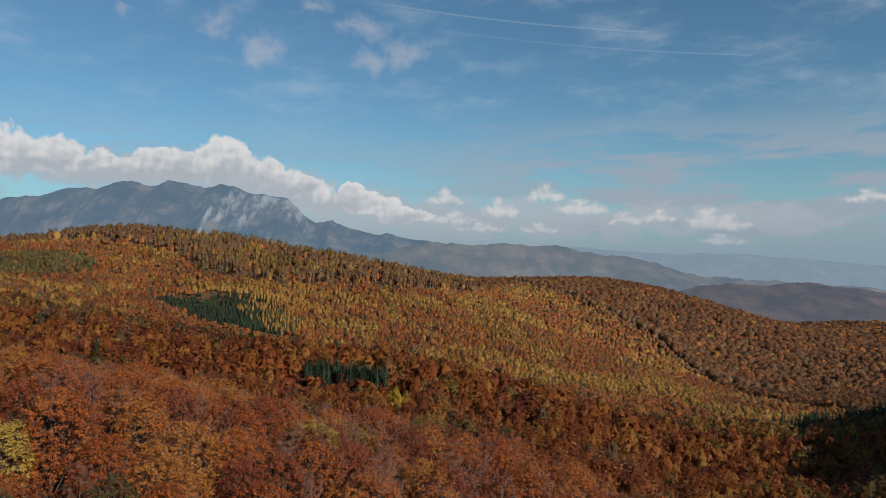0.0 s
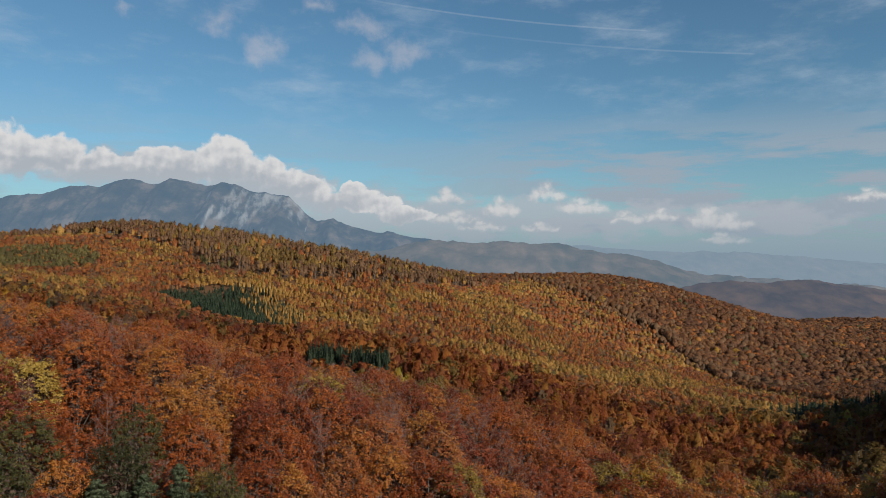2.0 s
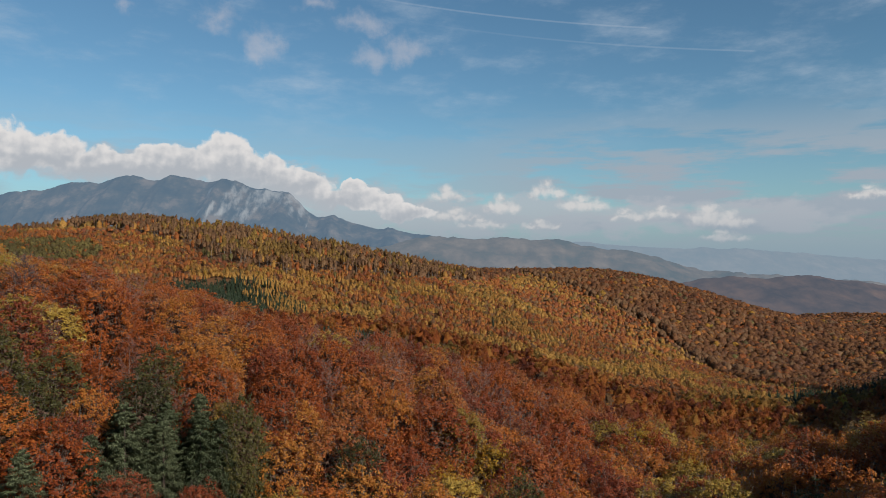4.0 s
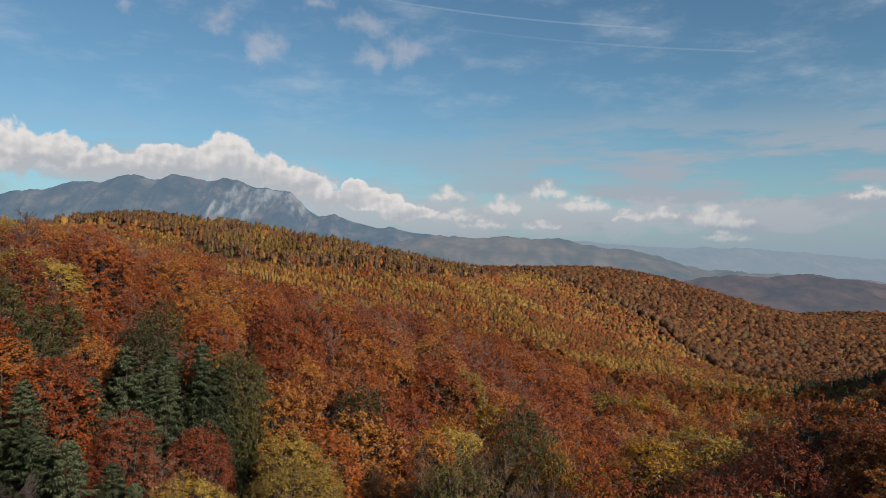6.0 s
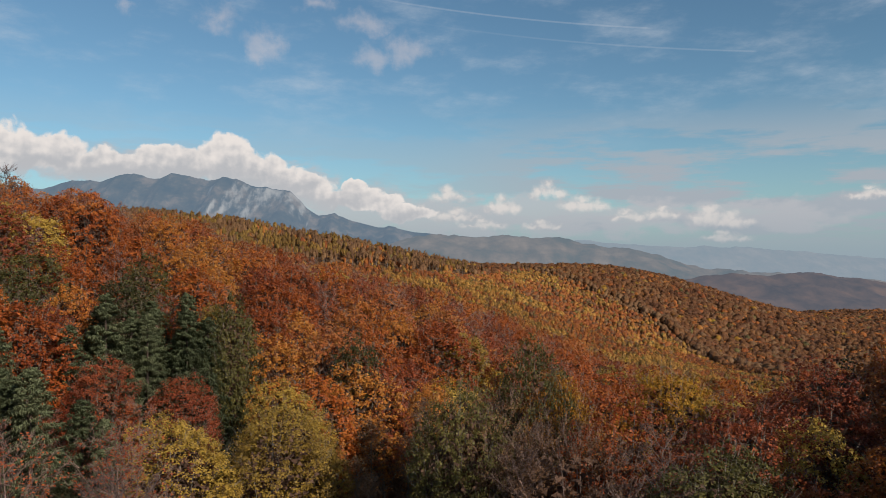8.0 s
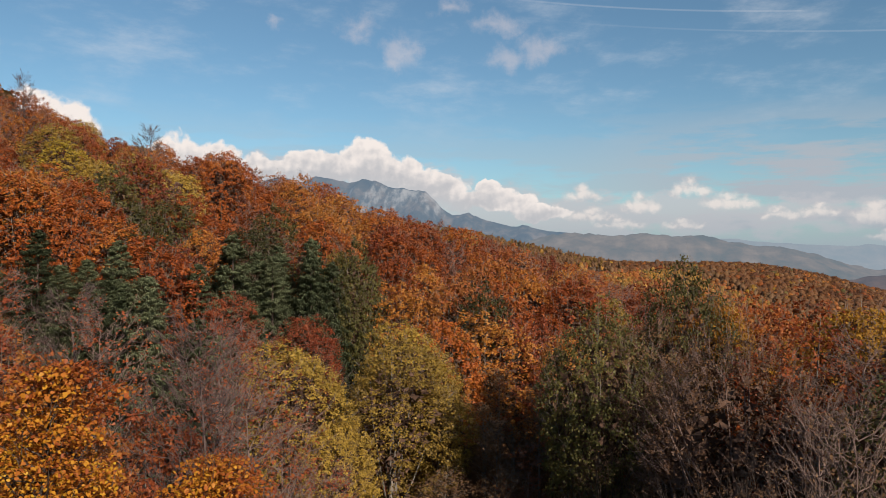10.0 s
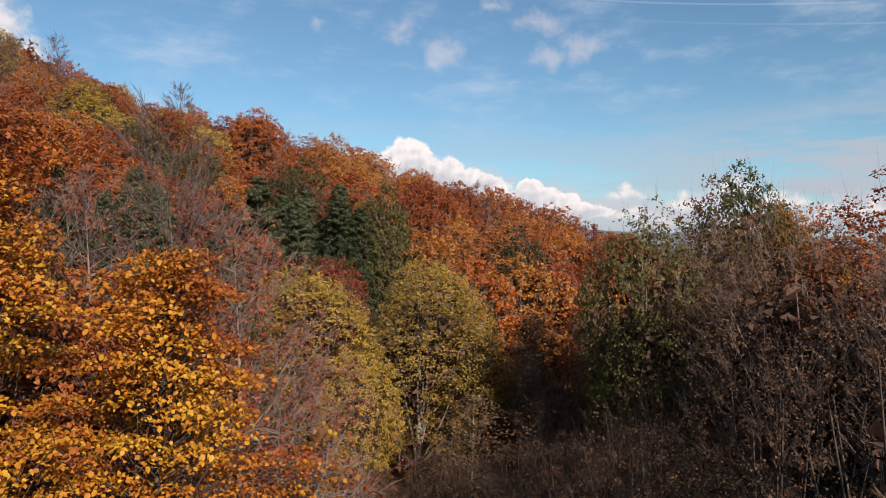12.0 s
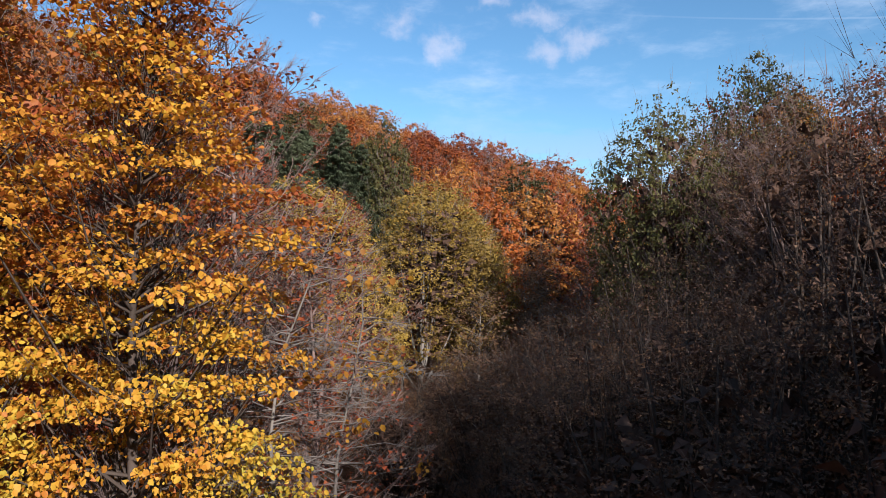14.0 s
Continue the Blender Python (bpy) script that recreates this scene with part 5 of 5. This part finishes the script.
def far_band(gap, r_in, r_out, y_max, tris, size, seed, ring, least_x=-9999, hull=0.88):
    lim = 0.80 * r_out + 60
    g = np.random.default_rng(seed)
    top = min(r_out + 20, y_max)
    n = int(2 * lim * (top + 20) / gap ** 2)
    xs, ys = g.uniform(-lim, lim, n), g.uniform(-20, top, n)
    if r_in < 280:
        xs, ys, g = scatter(-lim, lim, -20, top, gap, seed)
    d = np.hypot(xs, ys - 15)
    keep = (d > r_in) & (d < r_out) & in_view(xs, ys, 25) & (xs > least_x)
    if r_in > 900:
        keep &= ~((edge_distance(xs, ys) < 6) & (edge_distance(xs + 6, ys + 6) < 6))
    if r_in > 500:
        # leave out what lies behind the crest
        rise = (land(xs, ys) + 17 - 74) / d
        for k in np.linspace(0.3, 0.96, 18):
            keep &= rise > (land(xs * k, 12 + (ys - 12) * k) + 9 - 74) / (d * k)
    xs, ys = xs[keep], ys[keep]
    n = len(xs)
    u0 = g.uniform(size=len(xs))
    old = ys > np.interp(xs, OLD_X, OLD_Y)
    gone = (old & (xs < 60) & (u0 < 0.85)) | spruce_stand(xs, ys) | ((np.abs(xs + 46) < 22) & (np.abs(ys - 352) < 11))
    xs, ys = xs[~gone], ys[~gone]
    n = len(xs)
    stand = fractal(xs, ys, 60 if r_out < 500 else 130, 3, 4)
    stand2 = fractal(xs, ys, 45 if r_out < 500 else 90, 3, 9)
    u = g.uniform(size=n)
    names = ["orange", "red", "brown", "olive", "pale", "green", "spruce", "yellow", "umber"]
    q = 0.50 * stand + 0.32 * stand2 + 0.18 * u
    pick = np.select([q < 0.36, q < 0.44, q < 0.49, q < 0.545, q < 0.585, q < 0.63], [2, 0, 2, 4, 0, 4], 3)
    loose = g.uniform(size=n)
    pick[loose < 0.12] = 0
    pick[(loose > 0.88)] = 2
    pick[(loose > 0.96)] = 3
    pick[(stand2 < 0.27) & (u > 0.55)] = 5
    right = (ys > np.interp(xs, OLD_X, OLD_Y)) & (xs > 60)
    right |= (xs > 440) & (ys > 700)
    young = (ys > 560) & ~right & (ys <= np.interp(xs, OLD_X, OLD_Y))
    pick[right] = np.where(u[right] < 0.74, 8, np.where(u[right] < 0.86, 0, 2))
    pick[young] = np.where(u[young] < 0.62, 0, np.where(u[young] < 0.82, 2, np.where(u[young] < 0.94, 1, 3)))
    gold = young & (0.7 * stand2 + 0.55 * fractal(xs, ys, 40, 2, 31) + 0.16 * g.uniform(size=n) > 0.75)
    pick[gold] = np.where(u[gold] > 0.68, 3, np.where(u[gold] < 0.12, 7, 4))
    pick[u > 0.985] = 5
    pick[u < 0.012] = 7
    # near side of the valley is redder, the crest browner
    nearside = np.hypot(xs, ys - 15) < 470
    pick[nearside & ((pick == 4) | (pick == 5) | ((pick == 3) & (u < 0.85)))] = 0
    pick[nearside & (pick == 2) & ((u < 0.7) | (r_in < 160))] = 1
    pick[nearside & (ys < 230) & (stand2 > 0.62) & (u > 0.6)] = 3
    ex, ey = xs + 215, ys - 905
    pick[(np.hypot(ex / 85, ey / 50) < 1) & (u > 0.3)] = 4
    pick[(np.hypot(xs + 520, (ys - 900) * 0.7) < 70) & (u > 0.1)] = 5
    # dark spruces put in where the far slope lies in shade
    pick[(np.hypot((xs - 310) * 0.8, (ys - 520)) < 60)] = 6
    hh = g.uniform(12.5, 17.5, n)
    hh[pick == 6] = g.uniform(15, 20, n)[pick == 6]
    hh[(np.abs(xs + 46) < 28) & (ys < 342) & (ys > 300)] *= 0.5
    hh[young] *= 0.62
    if r_in < 160:
        hh[(xs < -55) & (ys < 170)] *= 0.85
    hh[right] *= 0.80
    if 280 < r_in < 550:
        hh *= 0.88
    hh[(np.hypot((xs + 220) / 110, (ys - 690) / 45) < 1)] *= 0.7
    if r_in > 900:
        row = edge_distance(xs, ys) < 22
        hh[row] *= 1.35
        pick[row & (u > 0.3)] = 2
    rr = (0.46 + 0.44 * g.uniform(0, 1, n) ** 1.4) * gap * np.where(young, 0.92, 1.30 if r_in > 550 else 1.06 if r_in > 280 else 1.0)
    hh *= (0.74 + 0.30 * (rr / gap - 0.46) / 0.44) * (g.uniform(0.85, 1.2, n) if r_in < 280 else g.uniform(0.92, 1.12, n))
    rr[right] *= g.uniform(0.95, 1.35, n)[right]
    upright = ((pick == 4) | (pick == 3)) & young
    rr[upright] *= 0.90
    hh[upright] *= 1.08
    labels = {"orange": "copper-orange beech woods on the hillside", "red": "rust-red autumn woods on the hillside",
              "brown": "brown autumn woods with many bare crowns", "olive": "olive-yellow autumn woods on the hillside",
              "pale": "pale yellow birch and larch woods on the slope", "green": "woods still green among autumn trees",
              "spruce": "dark green spruces added where the hillside lies in shade", "yellow": "scattered golden yellow trees on the hillside",
              "umber": "dark red-brown old beech woods on the far dome"}
    for k, nm in enumerate(names):
        s = pick == k
        woods(f"{nm}_woods", labels[nm], nm, xs[s], ys[s], hh[s], rr[s] * (0.8 if k == 6 else 1), tris * (1 if k != 6 else 2 if r_in < 550 else 6), size * (0.55 if k == 6 else 1), seed + k, cone=k == 6,
              trunks=(k in (2, 1) and r_in < 300) or (k in (0, 3) and r_in < 120), twigs=14 if r_in < 120 else 0, ring=ring, hull=hull, near=r_in < 550, taper=0.3 if k == 4 and r_in > 500 else 0.15)


far_band(5.8, NEAR_END, 190, 400, 640, 0.085, 51, (6, 4), hull=0.52)
far_band(6.0, 190, 300, 400, 320, 0.115, 56, (5, 3), hull=0.54)
far_band(6.2, 300, 600, 700, 140, 0.15, 52, (5, 3), hull=0.56)
far_band(5.8, 600, 1180, 1240, 32, 0.21, 53, (4, 3), hull=0.70)
far_band(7.0, 1180, 1950, 1950, 16, 0.23, 54, (6, 3), hull=0.84)
far_band(11.0, 1950, 2500, 2500, 3, 0.42, 55, (5, 3), 350)


def plantings():
    """Two close-set dark spruce stands and a scatter of single spruces on the slope."""
    g = np.random.default_rng(91)
    n = 170
    x = -46 + g.uniform(-20, 20, n)
    woods("spruce_planting", "close-set dark spruce planting on the slope", "spruce", x, 352 - 0.1 * (x + 46) + g.uniform(-9, 9, n), g.uniform(8, 14, n), g.uniform(2.2, 3.2, n), 130, 0.15, 92, cone=True, ring=(5, 3), near=True)
    x, y = g.uniform(-330, -145, 3600), g.uniform(695, 930, 3600)
    k = spruce_stand(x, y) & (g.uniform(size=3600) < 0.45 + 0.4 * (y < 840) - 0.25 * (x < -265))
    x, y = x[k], y[k]
    n = len(x)
    woods("spruce_planting", "broad dark spruce stand with pale larches on the slope", "spruce", x, y, g.uniform(5, 15, n) * np.where(x < -265, 0.75, 1.0), g.uniform(1.7, 3.2, n), 26, 0.26, 93, cone=True, ring=(5, 3))
    k = g.uniform(size=n) < np.clip((x + 232) / 90 + (y - 810) / 200, 0, 0.55)
    woods("larch_woods", "pale yellow larches standing among dark spruces", "pale", x[k] + 2, y[k] - 1, g.uniform(9, 14, k.sum()), g.uniform(1.2, 2.0, k.sum()), 20, 0.30, 95, ring=(5, 3), taper=0.4)
    x, y = np.array([-232, -214, -135, -167, -353, -344, -56, -155, 68, 193, -300]), np.array([514, 389, 487, 388, 640, 646, 390, 330, 966, 1062, 560])
    woods("spruce_planting", "single dark spruces among autumn trees", "spruce", x, y, g.uniform(16, 21, 11), g.uniform(2.8, 4.0, 11), 120, 0.18, 94, cone=True, ring=(5, 3), near=True)


plantings()


def crest_trees():
    """Tall thin-crowned trees with bare trunks along the far crest."""
    g = np.random.default_rng(77)
    x, y = g.uniform(-900, 90, 3600), g.uniform(990, 1420, 3600)
    back = y - np.interp(x, OLD_X, OLD_Y)
    k = (back > 0) & (back < np.where(x > -420, 330, 200)) & in_view(x, y, 25)
    x, y, back = x[k], y[k], back[k]
    tone = fractal(x, y, 55, 2, 15) + g.normal(0, 0.07, len(x))
    edge = back < 30
    for nm, label, s in (("brown", "tall brown half-bare beeches on the crest", ~edge & (tone < 0.56)), ("olive", "tall olive-brown old trees on the crest", ~edge & (tone >= 0.56))):
        n = s.sum()
        woods("tall_beech_woods", label, nm, x[s], y[s], 15 + 11 * g.uniform(0, 1, n) ** 1.3, g.uniform(2.4, 4.6, n), 26, 0.28, 78, ring=(6, 3), foot=0.42, trunks=True, taper=0.05, hull=0.74)
    n = edge.sum()
    woods("tall_beech_woods", "tall half-bare beeches with pale trunks along the old stand's edge", "brown", x[edge], y[edge], g.uniform(17, 27, n), g.uniform(2.4, 4.4, n), 36, 0.25, 79, trunks=True, ring=(6, 3), foot=0.46, taper=0.0, hull=0.70)


crest_trees()

# unseen woods added beside and behind the walk to shade the ravine
xs, ys, g = scatter(-110, 540, -130, 520, 10.5, 61)
keep = ~in_view(xs, ys, 14) & (np.hypot(xs + 0.5, np.minimum(0, ys - 18)) > 12) & (np.hypot(xs, ys - 5) > 16) & ~((xs < -50) & (ys > 45))
xs, ys = xs[keep], ys[keep]
n = len(xs)
u = g.uniform(size=n)
for nm, s in (("orange", u < 0.6), ("brown", (u >= 0.6) & (u < 0.8)), ("spruce", u >= 0.8)):
    woods(f"{nm}_woods", "unseen autumn woods added beside the ravine to shade it", nm, xs[s], ys[s], np.where((xs[s] > 10) & (xs[s] < 75) & (ys[s] < 70), 0.74, 1.0) * g.uniform(15, 20, s.sum()), g.uniform(5.0, 6.4, s.sum()), 14, 0.36, 70 + len(nm), cone=nm == "spruce", ring=(6, 4))
